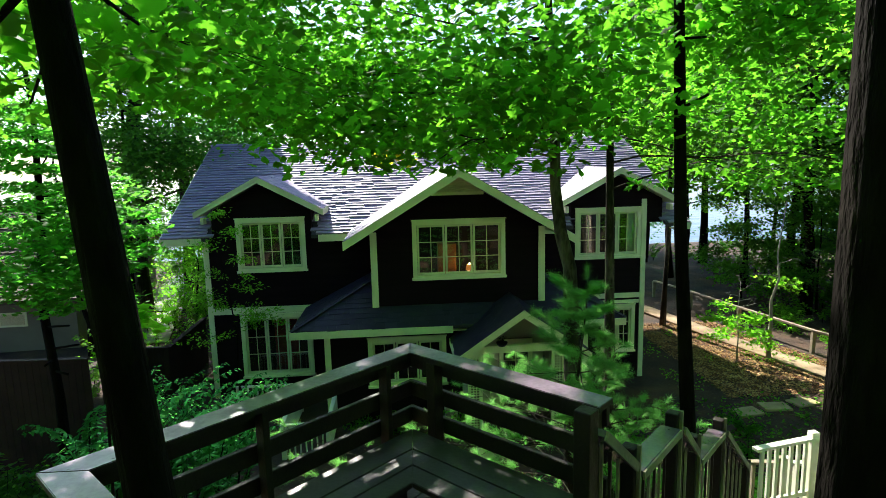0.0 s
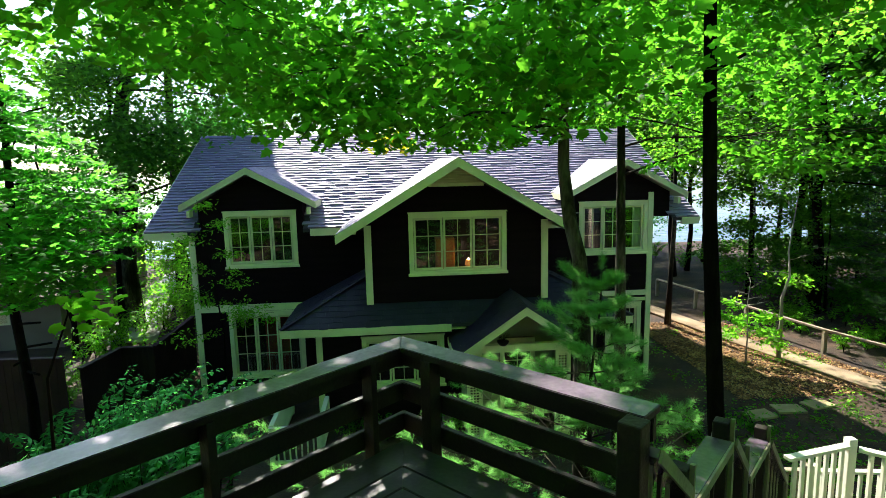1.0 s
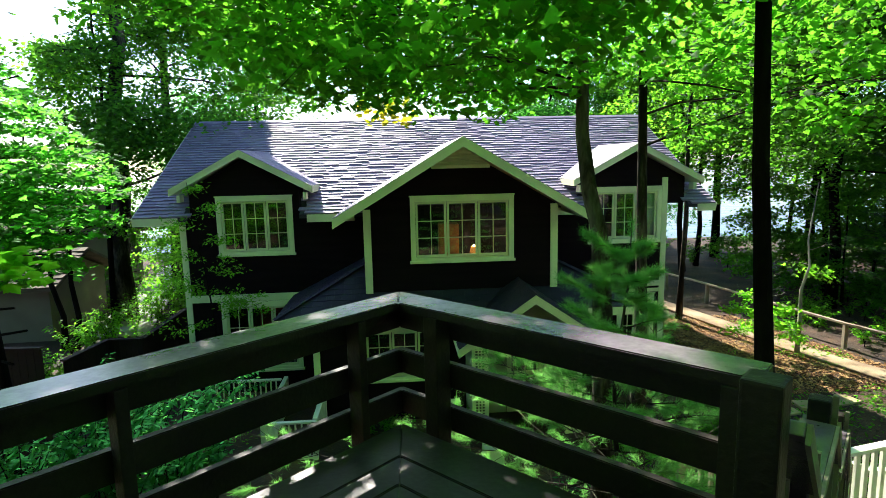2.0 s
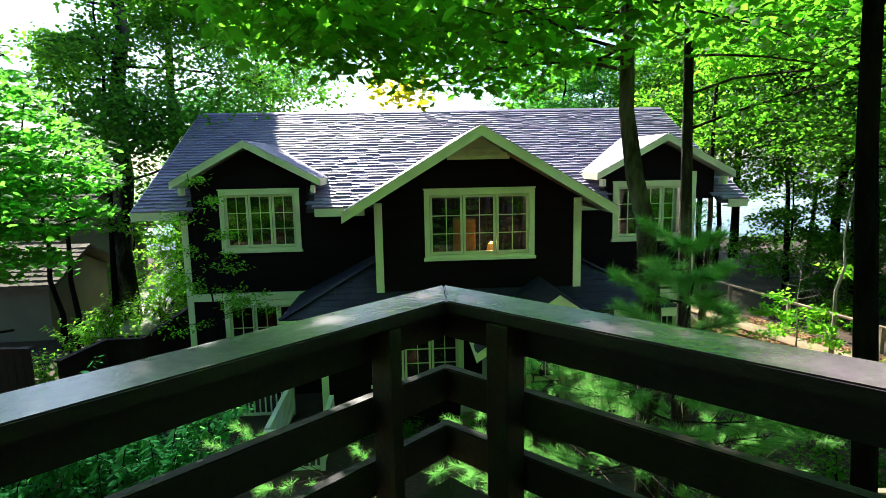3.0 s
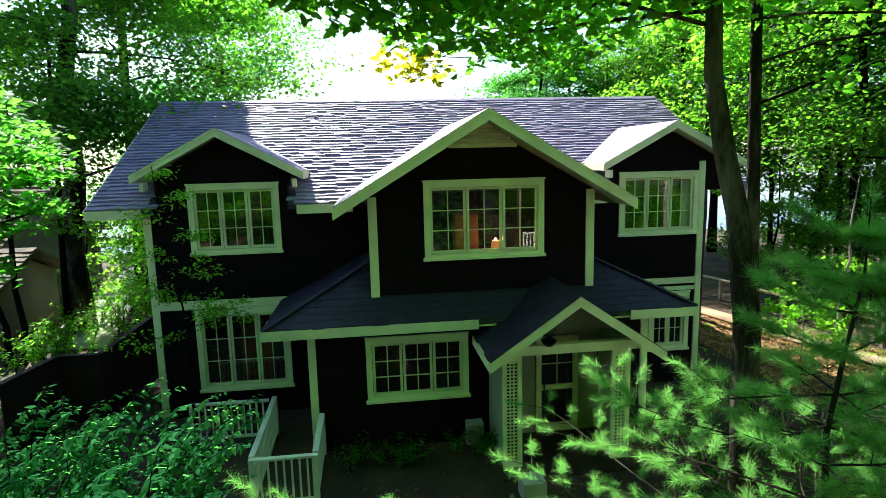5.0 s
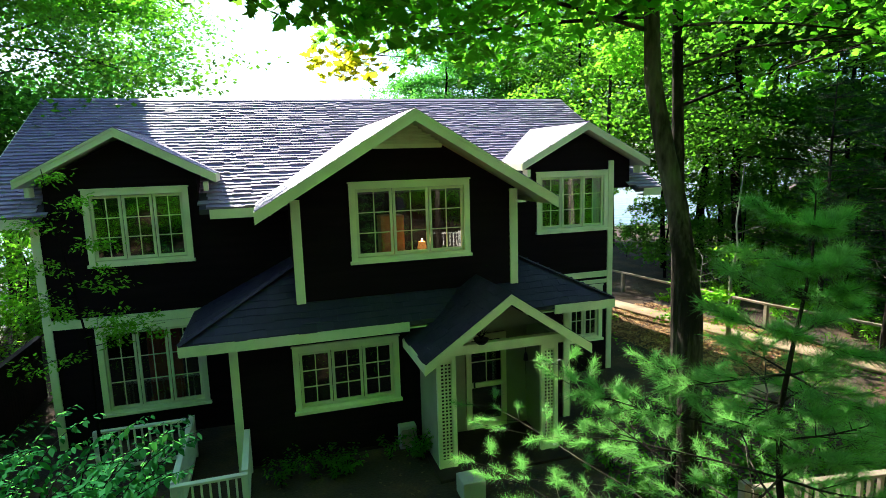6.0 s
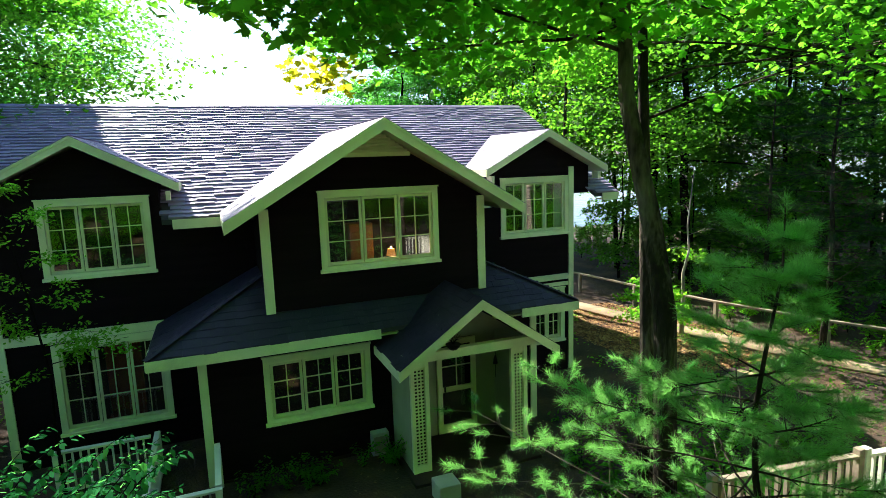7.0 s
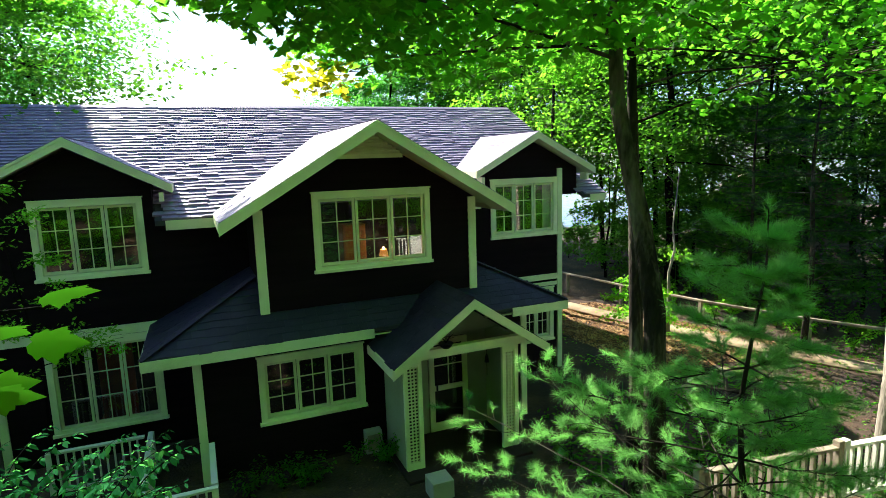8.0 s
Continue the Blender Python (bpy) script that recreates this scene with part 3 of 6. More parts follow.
def gable_roof(xc, half, yf, yb, peak, tip, seed, rake=0.20, label="", mat=None, lift=0.010):
    """A small gable roof whose ridge runs back from yf to yb; peak and tip are heights of its top."""
    r = part("roof", slab([(xc - half, yf + 0.02, tip), (xc, yf + 0.02, peak), (xc, yb, peak), (xc - half, yb, tip)], (0, 0, -0.07),
                          slab([(xc + half, yf + 0.02, tip), (xc + 0.001, yf + 0.02, peak), (xc + 0.001, yb, peak), (xc + half, yb, tip)], (0, 0, -0.07))), TRIM, house, label)
    t = Shingles(seed, mat, lift)
    for sx in (-1, 1):
        v = Vector((-sx * half, 0, peak - tip))
        t.plane((xc + sx * half, yf - 0.02, tip), (0, 1, 0), v, v.length, lambda s: (0.0, yb - yf))
    t.put(r)
    for sx in (-1, 1):
        end = Vector((xc + sx * (half + 0.01), yf, tip - rake / 2 + 0.01))
        top = Vector((xc, yf, peak - rake / 2 + 0.01))
        h = rake / 2
        poly = [(end.x, yf - 0.02, end.z - h), (end.x, yf - 0.02, end.z + h - 0.02), (top.x, yf - 0.02, top.z + h - 0.02), (top.x, yf - 0.02, top.z - h)]
        part("rake_board", slab(poly, (0, 0.04, 0)), TRIM, house)
        poly = [(end.x - sx * 0.02, yf - 0.034, end.z + h - 0.065), (end.x - sx * 0.02, yf - 0.034, end.z + h - 0.015), (top.x, yf - 0.034, top.z + h - 0.015), (top.x, yf - 0.034, top.z + h - 0.065)]
        part("rake_board", slab(poly, (0, 0.012, 0)), TRIM, house)
        part("fascia", box(xc + sx * half - 0.015, xc + sx * half + 0.015, yf + 0.022, yb, tip - 0.17, tip - 0.008), TRIM, house)
        part("soffit", slab([(xc + sx * (half - 0.02), yf + 0.022, tip - 0.16), (xc, yf + 0.022, peak - 0.16), (xc, yf + 0.9, peak - 0.16), (xc + sx * (half - 0.02), yf + 0.9, tip - 0.16)], (0, 0, 0.02)), TRIM, house)
    return r


gable_roof(-3.34, 1.76, 14.88, 18.2, 6.40, 5.46, 11, 0.19, "grey shingled dormer roof")
gable_roof(6.97, 1.76, 14.88, 18.2, 6.40, 5.46, 12, 0.19, "grey shingled dormer roof")
gable_roof(2.02, 2.86, 12.52, 18.6, 6.53, 4.82, 13, 0.23, "grey shingled gable roof of the upper bay")
gable_roof(3.34, 1.60, 11.36, 13.45, 3.25, 2.16, 14, 0.20, "porch gable with shingles darkened for shade", SHADED_SHINGLE, 0.014)
# louvred vent in the bay gable and brackets under the rakes
vent = thing("gable_vent")
vent.parent = house
part("vent_frame", box(1.36, 2.70, BUMP_Y - 0.05, BUMP_Y - 0.02, 5.84, 5.92), TRIM, vent)
for i in range(7):
    z = 5.93 + i * 0.055
    r = 0.62 * (1 - i / 7.5)
    part("slat", bar((2.03 - r, BUMP_Y - 0.035, z + 0.02), (2.03 + r, BUMP_Y - 0.035, z + 0.02), 0.014, 0.062, up=(0, -0.5, 1)), SASH, vent)
for x, y, z in ((-1.78, 15.03, 5.24), (8.52, 15.03, 5.24), (-4.9, 15.03, 5.24), (5.40, 15.03, 5.24)):
    part("bracket", box(x - 0.04, x + 0.04, y - 0.11, y + 0.16, z - 0.12, z + 0.06), TRIM, house)

# skirt roof round the lower front
SK0, SK1, SKY, SKZ = -2.25, 6.30, 12.66, 2.58
hl, hr = (BX0 - SK0) * 0.5, (SK1 - BX1) * 0.5
yl, yr = SKY + hl / 0.8, SKY + hr / 0.8
bm = slab([(SK0, SKY, SKZ), (SK1, SKY, SKZ), (BX1, yr, SKZ + hr), (BX0, yl, SKZ + hl)], (0, 0, -0.08))
slab([(SK0, SKY, SKZ), (BX0, yl, SKZ + hl), (BX0, WALL_Y, SKZ + hl), (SK0, WALL_Y, SKZ)], (0, 0, -0.08), bm)
slab([(SK1, SKY, SKZ), (SK1, WALL_Y, SKZ), (BX1, WALL_Y, SKZ + hr), (BX1, yr, SKZ + hr)], (0, 0, -0.08), bm)
skirt = part("roof", bm, ROOF_DECK, house, "skirt roof over the lower front, shingles darkened for shade")
t = Shingles(21, SHADED_SHINGLE, 0.014)
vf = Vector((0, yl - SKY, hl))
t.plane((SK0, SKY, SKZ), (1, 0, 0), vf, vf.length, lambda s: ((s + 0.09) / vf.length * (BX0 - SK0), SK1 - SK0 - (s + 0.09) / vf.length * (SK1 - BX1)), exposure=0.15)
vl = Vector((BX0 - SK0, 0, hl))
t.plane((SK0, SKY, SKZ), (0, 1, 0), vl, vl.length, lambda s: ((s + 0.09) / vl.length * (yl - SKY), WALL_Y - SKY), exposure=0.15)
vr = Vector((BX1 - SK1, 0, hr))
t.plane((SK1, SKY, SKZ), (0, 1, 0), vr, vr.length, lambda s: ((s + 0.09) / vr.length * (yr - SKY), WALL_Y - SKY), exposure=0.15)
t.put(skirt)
part("hip_cap", bar((SK0, SKY, SKZ + 0.020), (BX0, yl, SKZ + hl + 0.020), 0.14, 0.012), SHADED_SHINGLE, skirt)
part("hip_cap", bar((SK1, SKY, SKZ + 0.020), (BX1, yr, SKZ + hr + 0.020), 0.14, 0.012), SHADED_SHINGLE, skirt)
for xa, xb in ((SK0, 1.80), (4.88, SK1)):
    part("fascia", box(xa, xb, SKY - 0.02, SKY + 0.02, SKZ - 0.19, SKZ - 0.004), TRIM, house)
for x in (SK0, SK1):
    part("fascia", box(x - 0.02, x + 0.02, SKY + 0.022, WALL_Y - 0.03, SKZ - 0.19, SKZ - 0.004), TRIM, house)
part("soffit", box(SK0 + 0.03, SK1 - 0.03, SKY + 0.03, LOW_Y - 0.03, SKZ - 0.15, SKZ - 0.12), TRIM, house)
part("soffit", box(SK0 + 0.03, LX0 - 0.005, LOW_Y - 0.02, WALL_Y - 0.05, SKZ - 0.15, SKZ - 0.12), TRIM, house)

# ---- porch ----
porch = thing("porch", "cream entrance porch with lattice columns and a gable", "porch", kind="structure")
for x0 in (2.05, 4.10):
    col = thing("column")
    col.parent = porch
    bm = box(x0, x0 + 0.07, 11.72, 11.80, 0.0, 2.12)
    box(x0 + 0.27, x0 + 0.35, 11.72, 11.80, 0.0, 2.12, bm)
    box(x0 + 0.07, x0 + 0.27, 11.73, 11.79, 2.02, 2.12, bm)
    box(x0 + 0.07, x0 + 0.27, 11.73, 11.79, 0.0, 0.14, bm)
    part("stile", bm, TRIM, col)
    bm = bmesh.new()
    for i in range(1, 3):
        box(x0 + 0.07 + i * 0.0667 - 0.014, x0 + 0.07 + i * 0.0667 + 0.014, 11.745, 11.755, 0.14, 2.02, bm)
    z = 0.19
    while z < 2.0:
        box(x0 + 0.07, x0 + 0.27, 11.756, 11.766, z - 0.014, z + 0.014, bm)
        z += 0.0667
    part("lattice", bm, TRIM, col)
    # added dark sheet, painting in the shade behind the lattice holes
    part("dark_backing", box(x0 + 0.072, x0 + 0.268, 11.785, 11.80, 0.0, 2.1), FENCE_DARK, col)
for xa, xb in ((2.05, 2.13), (4.37, 4.45)):
    part("side_wall", box(xa, xb, 11.82, LOW_Y - 0.03, -0.05, 2.3), PORCH_SHADE, porch)
part("beam", box(1.92, 4.62, 11.70, 11.84, 2.125, 2.30, bevel=0.005), TRIM, porch)
part("gable_panel", slab([(2.25, 12.45, 2.31), (4.45, 12.45, 2.31), (3.34, 12.45, 3.03)], (0, 0.03, 0)), PORCH_SHADE, porch)
part("back_wall", box(2.36, 3.02, LOW_Y, LOW_Y + 0.1, -0.1, 2.5, box(3.92, 4.44, LOW_Y, LOW_Y + 0.1, -0.1, 2.5, box(3.02, 3.92, LOW_Y, LOW_Y + 0.1, 2.06, 2.5))), PORCH_SHADE, porch)
part("floor_board", box(1.95, 4.55, 11.35, LOW_Y - 0.005, -0.12, 0.0), FENCE_DARK, porch, "dark red-brown porch floor")
door = thing("door", "white storm door with dark glass", "door", kind="structure")
bm = box(3.03, 3.14, LOW_Y - 0.05, LOW_Y, 0.02, 2.05)
box(3.80, 3.91, LOW_Y - 0.05, LOW_Y, 0.02, 2.05, bm)
for z0, z1 in ((0.02, 0.20), (0.92, 1.02), (1.93, 2.05)):
    box(3.14, 3.80, LOW_Y - 0.05, LOW_Y, z0, z1, bm)
part("door_frame", bm, TRIM, door)
part("pane", box(3.14, 3.80, LOW_Y - 0.028, LOW_Y - 0.022, 0.20, 0.92), GLASS, door)
part("pane", box(3.14, 3.80, LOW_Y - 0.028, LOW_Y - 0.022, 1.02, 1.93), GLASS, door)
part("muntin", box(3.46, 3.48, LOW_Y - 0.036, LOW_Y - 0.014, 1.02, 1.93, box(3.14, 3.80, LOW_Y - 0.036, LOW_Y - 0.014, 1.46, 1.48)), TRIM, door)
part("handle", box(3.17, 3.20, LOW_Y - 0.10, LOW_Y - 0.05, 0.94, 1.06, bevel=0.008), IRON, door, "black door handle")
basket = thing("hanging_basket", "dark wire hanging basket with sparse stems", "basket", at=(2.86, 11.62, 2.32))
part("basket", tube([(0, 0, 0), (0, 0, 0.05), (0, 0, 0.10)], [0.07, 0.12, 0.14], 12), IRON, basket)
bm = bmesh.new()
for i in range(14):
    a = i * 2.4
    tube([(0, 0, 0.08), (0.06 * math.cos(a), 0.06 * math.sin(a), 0.18), (0.16 * math.cos(a), 0.16 * math.sin(a), 0.26 + 0.05 * math.sin(i))], [0.006, 0.005, 0.002], 4, bm)
part("stem", bm, BARK, basket)
chime = thing("wind_chime", "dark wind chime hanging in the porch", "wind chime", at=(4.05, 12.3, 1.35))
bm = tube([(0, 0, 0.0), (0, 0, 0.75)], [0.006, 0.006], 5)
tube([(0, 0, 0.28), (0, 0, 0.40), (0, 0, 0.46)], [0.05, 0.035, 0.01], 8, bm)
part("chime", bm, IRON, chime)
planter = thing("planter", "pale square concrete planter beside the porch", "planter", at=(2.35, 10.9, -0.1))
part("pot", box(-0.2, 0.2, -0.2, 0.2, 0.0, 0.36, bevel=0.02), CONCRETE, planter)

meter = thing("utility_box", "pale grey utility box low on the dark wall", "utility box", at=(1.72, 12.88, 0.0))
part("body", box(-0.17, 0.17, -0.12, 0.09, -0.1, 0.42, bevel=0.015), CONCRETE, meter)
part("cover", box(-0.14, 0.14, -0.135, -0.122, 0.02, 0.36, bevel=0.005), FENCE_WOOD, meter)

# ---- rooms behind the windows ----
tagged(part("floor_upper", box(X_L + 0.17, X_R - 0.17, WALL_Y + 0.17, BACK_Y - 0.17, 2.70, 2.85, box(BX0 + 0.17, BX1 - 0.17, BUMP_Y + 0.17, WALL_Y + 0.168, 2.70, 2.85)), INSIDE, None), "near-black floor of the upper rooms", "floor", kind="structure")
tagged(part("floor_lower", box(X_L + 0.17, X_R - 0.17, WALL_Y + 0.17, BACK_Y - 0.17, -0.10, 0.02), INSIDE, None), "near-black floor of the lower rooms", "floor", kind="structure")
tagged(part("wall_inner", box(X_L + 0.17, X_R - 0.17, 18.6, 18.75, 0.0, 2.7, box(X_L + 0.17, X_R - 0.17, 18.6, 18.75, 2.86, 6.3, box(BX0 + 0.18, BX1 - 0.18, 14.2, 14.26, 2.86, 4.94))), INSIDE, None), "near-black inner wall behind the windows", "wall", kind="structure")


def curtain(x0, x1, y, z0, z1, label="white curtain hanging inside the window"):
    bm = bmesh.new()
    n = 24
    rows = []
    for z in (z0, (z0 + z1) / 2, z1):
        rows.append([bm.verts.new((x0 + (x1 - x0) * i / n, y + 0.02 * math.sin(i * 1.7) + 0.004 * math.sin(i * 0.9 + z), z)) for i in range(n + 1)])
    for a, b in zip(rows, rows[1:]):
        for i in range(n):
            bm.faces.new((a[i], a[i + 1], b[i + 1], b[i]))
    ob = part("curtain", bm, CURTAIN, None, smooth=True)
    s = ob.modifiers.new("thickness", "SOLIDIFY")
    s.thickness = 0.004
    tagged(ob, label, "curtain", "window curtains")


curtain(7.36, 7.60, WALL_Y + 0.10, 3.62, 5.1)
dresser = thing("dresser", "tall orange pine dresser with drawers inside the room", "dresser", at=(1.78, 13.72, 2.85))
part("body", box(-0.24, 0.24, 0.0, 0.4, 0.0, 1.66, bevel=0.01), ORANGE_WOOD, dresser)
for i in range(12):
    part("drawer", box(-0.21, 0.21, -0.02, 0.0, 0.05 + i * 0.133, 0.16 + i * 0.133, bevel=0.004), ORANGE_WOOD, dresser)
# lamp, bulb and table are added to throw warm light on the dresser
lamp = thing("table_lamp", "added table lamp with a warm shade, lighting the dresser", "lamp", at=(2.36, 13.62, 3.60))
part("stand", tube([(0, 0, 0), (0, 0, 0.03), (0, 0, 0.05), (0, 0, 0.26)], [0.09, 0.08, 0.02, 0.015], 12), IRON, lamp)
table = thing("side_table", "small brown side table added under the lamp", "table", at=(2.36, 13.66, 2.85))
part("tabletop", box(-0.2, 0.2, -0.2, 0.2, 0.70, 0.748), TERRA, table)
for sx, sy in ((-1, -1), (1, -1), (1, 1), (-1, 1)):
    part("leg", box(sx * 0.17 - 0.02, sx * 0.17 + 0.02, sy * 0.17 - 0.02, sy * 0.17 + 0.02, 0.0, 0.70), TERRA, table)
part("shade", tube([(0, 0, 0.22), (0, 0, 0.36)], [0.10, 0.07], 16), LAMP, lamp)
glow = bpy.data.lights.new("lamp_bulb", "POINT")
glow.energy, glow.color, glow.shadow_soft_size = 1.6, (1.0, 0.55, 0.22), 0.02
bulb = new("lamp_bulb", glow)
bulb.location = (2.36, 13.62, 3.99)
cush = thing("armchair", "red upholstered armchair inside the lower window", "armchair", at=(-3.1, 16.1, 0.02))
part("seat", box(-0.35, 0.35, -0.3, 0.3, 0.15, 0.45, bevel=0.05), RED, cush)
part("backrest", box(-0.35, 0.35, 0.2, 0.38, 0.4, 1.95, bevel=0.05), RED, cush)

# ---- small landing and walkway beside the house ----
landing = thing("landing", "small grey timber landing with white rails", "landing", kind="structure")
for i in range(17):
    part("board", box(-2.36, -1.24, 11.30 + i * 0.16, 11.452 + i * 0.16, -0.14, -0.10), DECK, landing)
for i in range(12):
    part("board", box(-5.0 + i * 0.22, -4.785 + i * 0.22, 13.95, 15.14, -0.14, -0.10), DECK, landing)


def picket_rail(name, label, a, b, top, bottom, mat, gap=0.12, posts=(True, True), group="white rails", post_h=0.0, cap=True, baluster=0.032):
    """A rail from a to b (plan points) with square balusters; top and bottom are (height at a, height at b)."""
    rail = thing(name, label, "railing", group)
    a, b = Vector((*a, 0)), Vector((*b, 0))
    d = b - a
    n = max(2, int(d.length / gap))
    part("top_rail", bar(a + Vector((0, 0, top[0] - 0.02)), b + Vector((0, 0, top[1] - 0.02)), 0.10 if cap else 0.05, 0.04, bevel=0.004), mat, rail)
    part("bottom_rail", bar(a + Vector((0, 0, bottom[0] + 0.10)), b + Vector((0, 0, bottom[1] + 0.10)), 0.04, 0.06), mat, rail)
    for i in range(1, n):
        f = i / n
        p = a + d * f
        z0, z1 = bottom[0] + (bottom[1] - bottom[0]) * f + 0.131, top[0] + (top[1] - top[0]) * f - 0.042
        part("baluster", box(p.x - baluster / 2, p.x + baluster / 2, p.y - baluster / 2, p.y + baluster / 2, z0, z1), mat, rail)
    for on, p, zt, zb in ((posts[0], a, top[0], bottom[0]), (posts[1], b, top[1], bottom[1])):
        if on:
            part("post", box(p.x - 0.05, p.x + 0.05, p.y - 0.05, p.y + 0.05, zb - 0.15, zt + post_h, bevel=0.006), mat, rail)
    return rail


picket_rail("landing_rail", "white painted picket rail of the small landing", (-2.31, 11.34), (-1.28, 11.34), (0.80, 0.80), (-0.10, -0.10), WHITE)
picket_rail("landing_rail", "white painted picket rail of the small landing", (-1.28, 11.45), (-1.28, 12.90), (0.80, 0.80), (-0.10, -0.10), WHITE, posts=(False, True))
picket_rail("landing_rail", "white painted picket rail of the small landing", (-2.33, 11.45), (-2.33, 13.93), (0.80, 0.80), (-0.10, -0.10), WHITE, posts=(False, True))
picket_rail("landing_rail", "white painted picket rail along the walkway", (-2.45, 13.93), (-4.0, 13.95), (0.76, 0.76), (-0.10, -0.10), WHITE, posts=(False, True))

# ---- the deck ----
C = Vector((0.58, 2.69, 0))
DL, DR = Vector((-0.7265, -0.687, 0)), Vector((0.687, -0.7265, 0))
LEN_L, LEN_R = 2.34, 1.60
ZC, ZB, ZF = 5.388, 4.845, 4.36        # tops of cap, bench and floor
deck = thing("deck", "raised timber deck stained dark brown", "deck", kind="structure")
n_board = 24
for i in range(n_board):
    o = C + DR * (0.10 + i * 0.145)
    ln = LEN_L - 0.03
    part("board", bar(o + DL * 0.03 + DR * 0.07 + Vector((0, 0, ZF - 0.018)), o + DL * ln + DR * 0.07 + Vector((0, 0, ZF - 0.018)), 0.138, 0.036), DECK, deck)
part("joist", bar(C + DL * 0.02 + DR * 0.05 + Vector((0, 0, ZF - 0.14)), C + DL * LEN_L + DR * 0.05 + Vector((0, 0, ZF - 0.14)), 0.05, 0.2), DECK, deck)
part("joist", bar(C + DL * 0.05 + DR * 0.08 + Vector((0, 0, ZF - 0.14)), C + DL * 0.05 + DR * 3.5 + Vector((0, 0, ZF - 0.14)), 0.05, 0.2), DECK, deck)
for f, g in ((0.15, 0.15), (2.2, 0.15), (0.15, 1.5), (2.2, 1.5), (0.15, 3.2), (2.2, 3.2)):
    p = C + DL * f + DR * g
    part("post", box(p.x - 0.07, p.x + 0.07, p.y - 0.07, p.y + 0.07, ground_z(p.x, p.y) - 0.3, ZF - 0.04), DECK, deck)


def shade_edges(ob):
    """Only the top of a board is worn grey; the shade of its edges is painted in dark."""
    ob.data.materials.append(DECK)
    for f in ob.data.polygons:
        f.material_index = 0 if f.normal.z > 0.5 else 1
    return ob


def mitred(o, d1, d2, length, inset_a, inset_b, z, thick, end_mitre=False):
    """A flat board along d1 from the corner o, between two offsets along d2, its corner end cut at 45 degrees."""
    tail = (inset_a, inset_b) if end_mitre else (0, 0)
    pts = [o + (d1 + d2) * inset_a, o + d1 * (length - tail[0]) + d2 * inset_a, o + d1 * (length - tail[1]) + d2 * inset_b, o + (d1 + d2) * inset_b]
    bm = slab([(p.x, p.y, z) for p in pts], (0, 0, -thick))
    bmesh.ops.bevel(bm, geom=list(bm.edges), offset=0.004, segments=2, affect="EDGES")
    return bm


railing = thing("deck_railing", "dark weathered deck railing with a wide worn cap board", "railing")
gapz = 0.0015
C2 = C + DL * LEN_L
shade_edges(part("cap", mitred(C + DL * gapz, DL, DR, LEN_L, 0.0, 0.165, ZC, 0.038, True), CAP, railing, "wide worn grey cap board"))
shade_edges(part("cap", mitred(C + DR * gapz, DR, DL, LEN_R, 0.0, 0.165, ZC, 0.038), CAP, railing, "wide worn grey cap board"))
shade_edges(part("cap", mitred(C2 + DR * gapz, DR, -DL, 2.6, 0.0, 0.165, ZC, 0.038), CAP, railing, "wide worn grey cap board"))
for z0, z1 in ((5.238, 5.349), (5.02, 5.13), (4.822, 4.932)):
    name = "apron" if z1 > 5.3 else "rail"
    part(name, mitred(C, DL, DR, LEN_L, 0.035, 0.073, z1, z1 - z0, True), DECK, railing)
    part(name, mitred(C, DR, DL, LEN_R, 0.035, 0.073, z1, z1 - z0), DECK, railing)
    part(name, mitred(C2, DR, -DL, 2.6, 0.035, 0.073, z1, z1 - z0), DECK, railing)
for o, d, inward, ks in ((C, DL, DR, (0.37, 1.3, 2.2)), (C, DR, DL, (0.35, LEN_R - 0.06)), (C2, DR, -DL, (0.8, 1.7, 2.5))):
    for k in ks:
        p = o + d * k + inward * 0.120
        along = 0.04 if o is C and d is DL else 0.075
        part("post", bar(p + Vector((0, 0, ZF - 0.25)), p + Vector((0, 0, 5.348)), 0.085, along, bevel=0.005, up=d), DECK, railing)
endp = Vector((1.40, 1.15, 0))
part("post", bar(endp + Vector((0, 0, ZF)), endp + Vector((0, 0, 5.505)), 0.09, 0.09, bevel=0.008, up=DL), DECK, railing)
bench = thing("corner_bench", "dark built-in corner bench with mitred seat boards", "bench")
for a, b in ((0.19, 0.395), (0.401, 0.54), (0.546, 0.685)):
    shade_edges(part("seat_board", mitred(C + DL * gapz, DL, DR, LEN_L - 0.2, a, b, ZB, 0.038), BENCH, bench))
    shade_edges(part("seat_board", mitred(C + DR * gapz, DR, DL, LEN_R - 0.1, a, b, ZB, 0.038), BENCH, bench))
for k in (0.5, 1.2, 1.9):
    p = C + DL * k + DR * 0.32
    part("support", bar(p + Vector((0, 0, ZF)), p + Vector((0, 0, ZB - 0.04)), 0.04, 0.2, up=DR), DECK, bench)
for k in (0.6, 1.3):
    p = C + DR * k + DL * 0.32
    part("support", bar(p + Vector((0, 0, ZF)), p + Vector((0, 0, ZB - 0.04)), 0.04, 0.2, up=DL), DECK, bench)

# stairs that step down from the deck's end
SO, SU = Vector((1.70, 1.46, 0)), Vector((0.674, 0.739, 0))
SV = Vector((0.739, -0.674, 0))


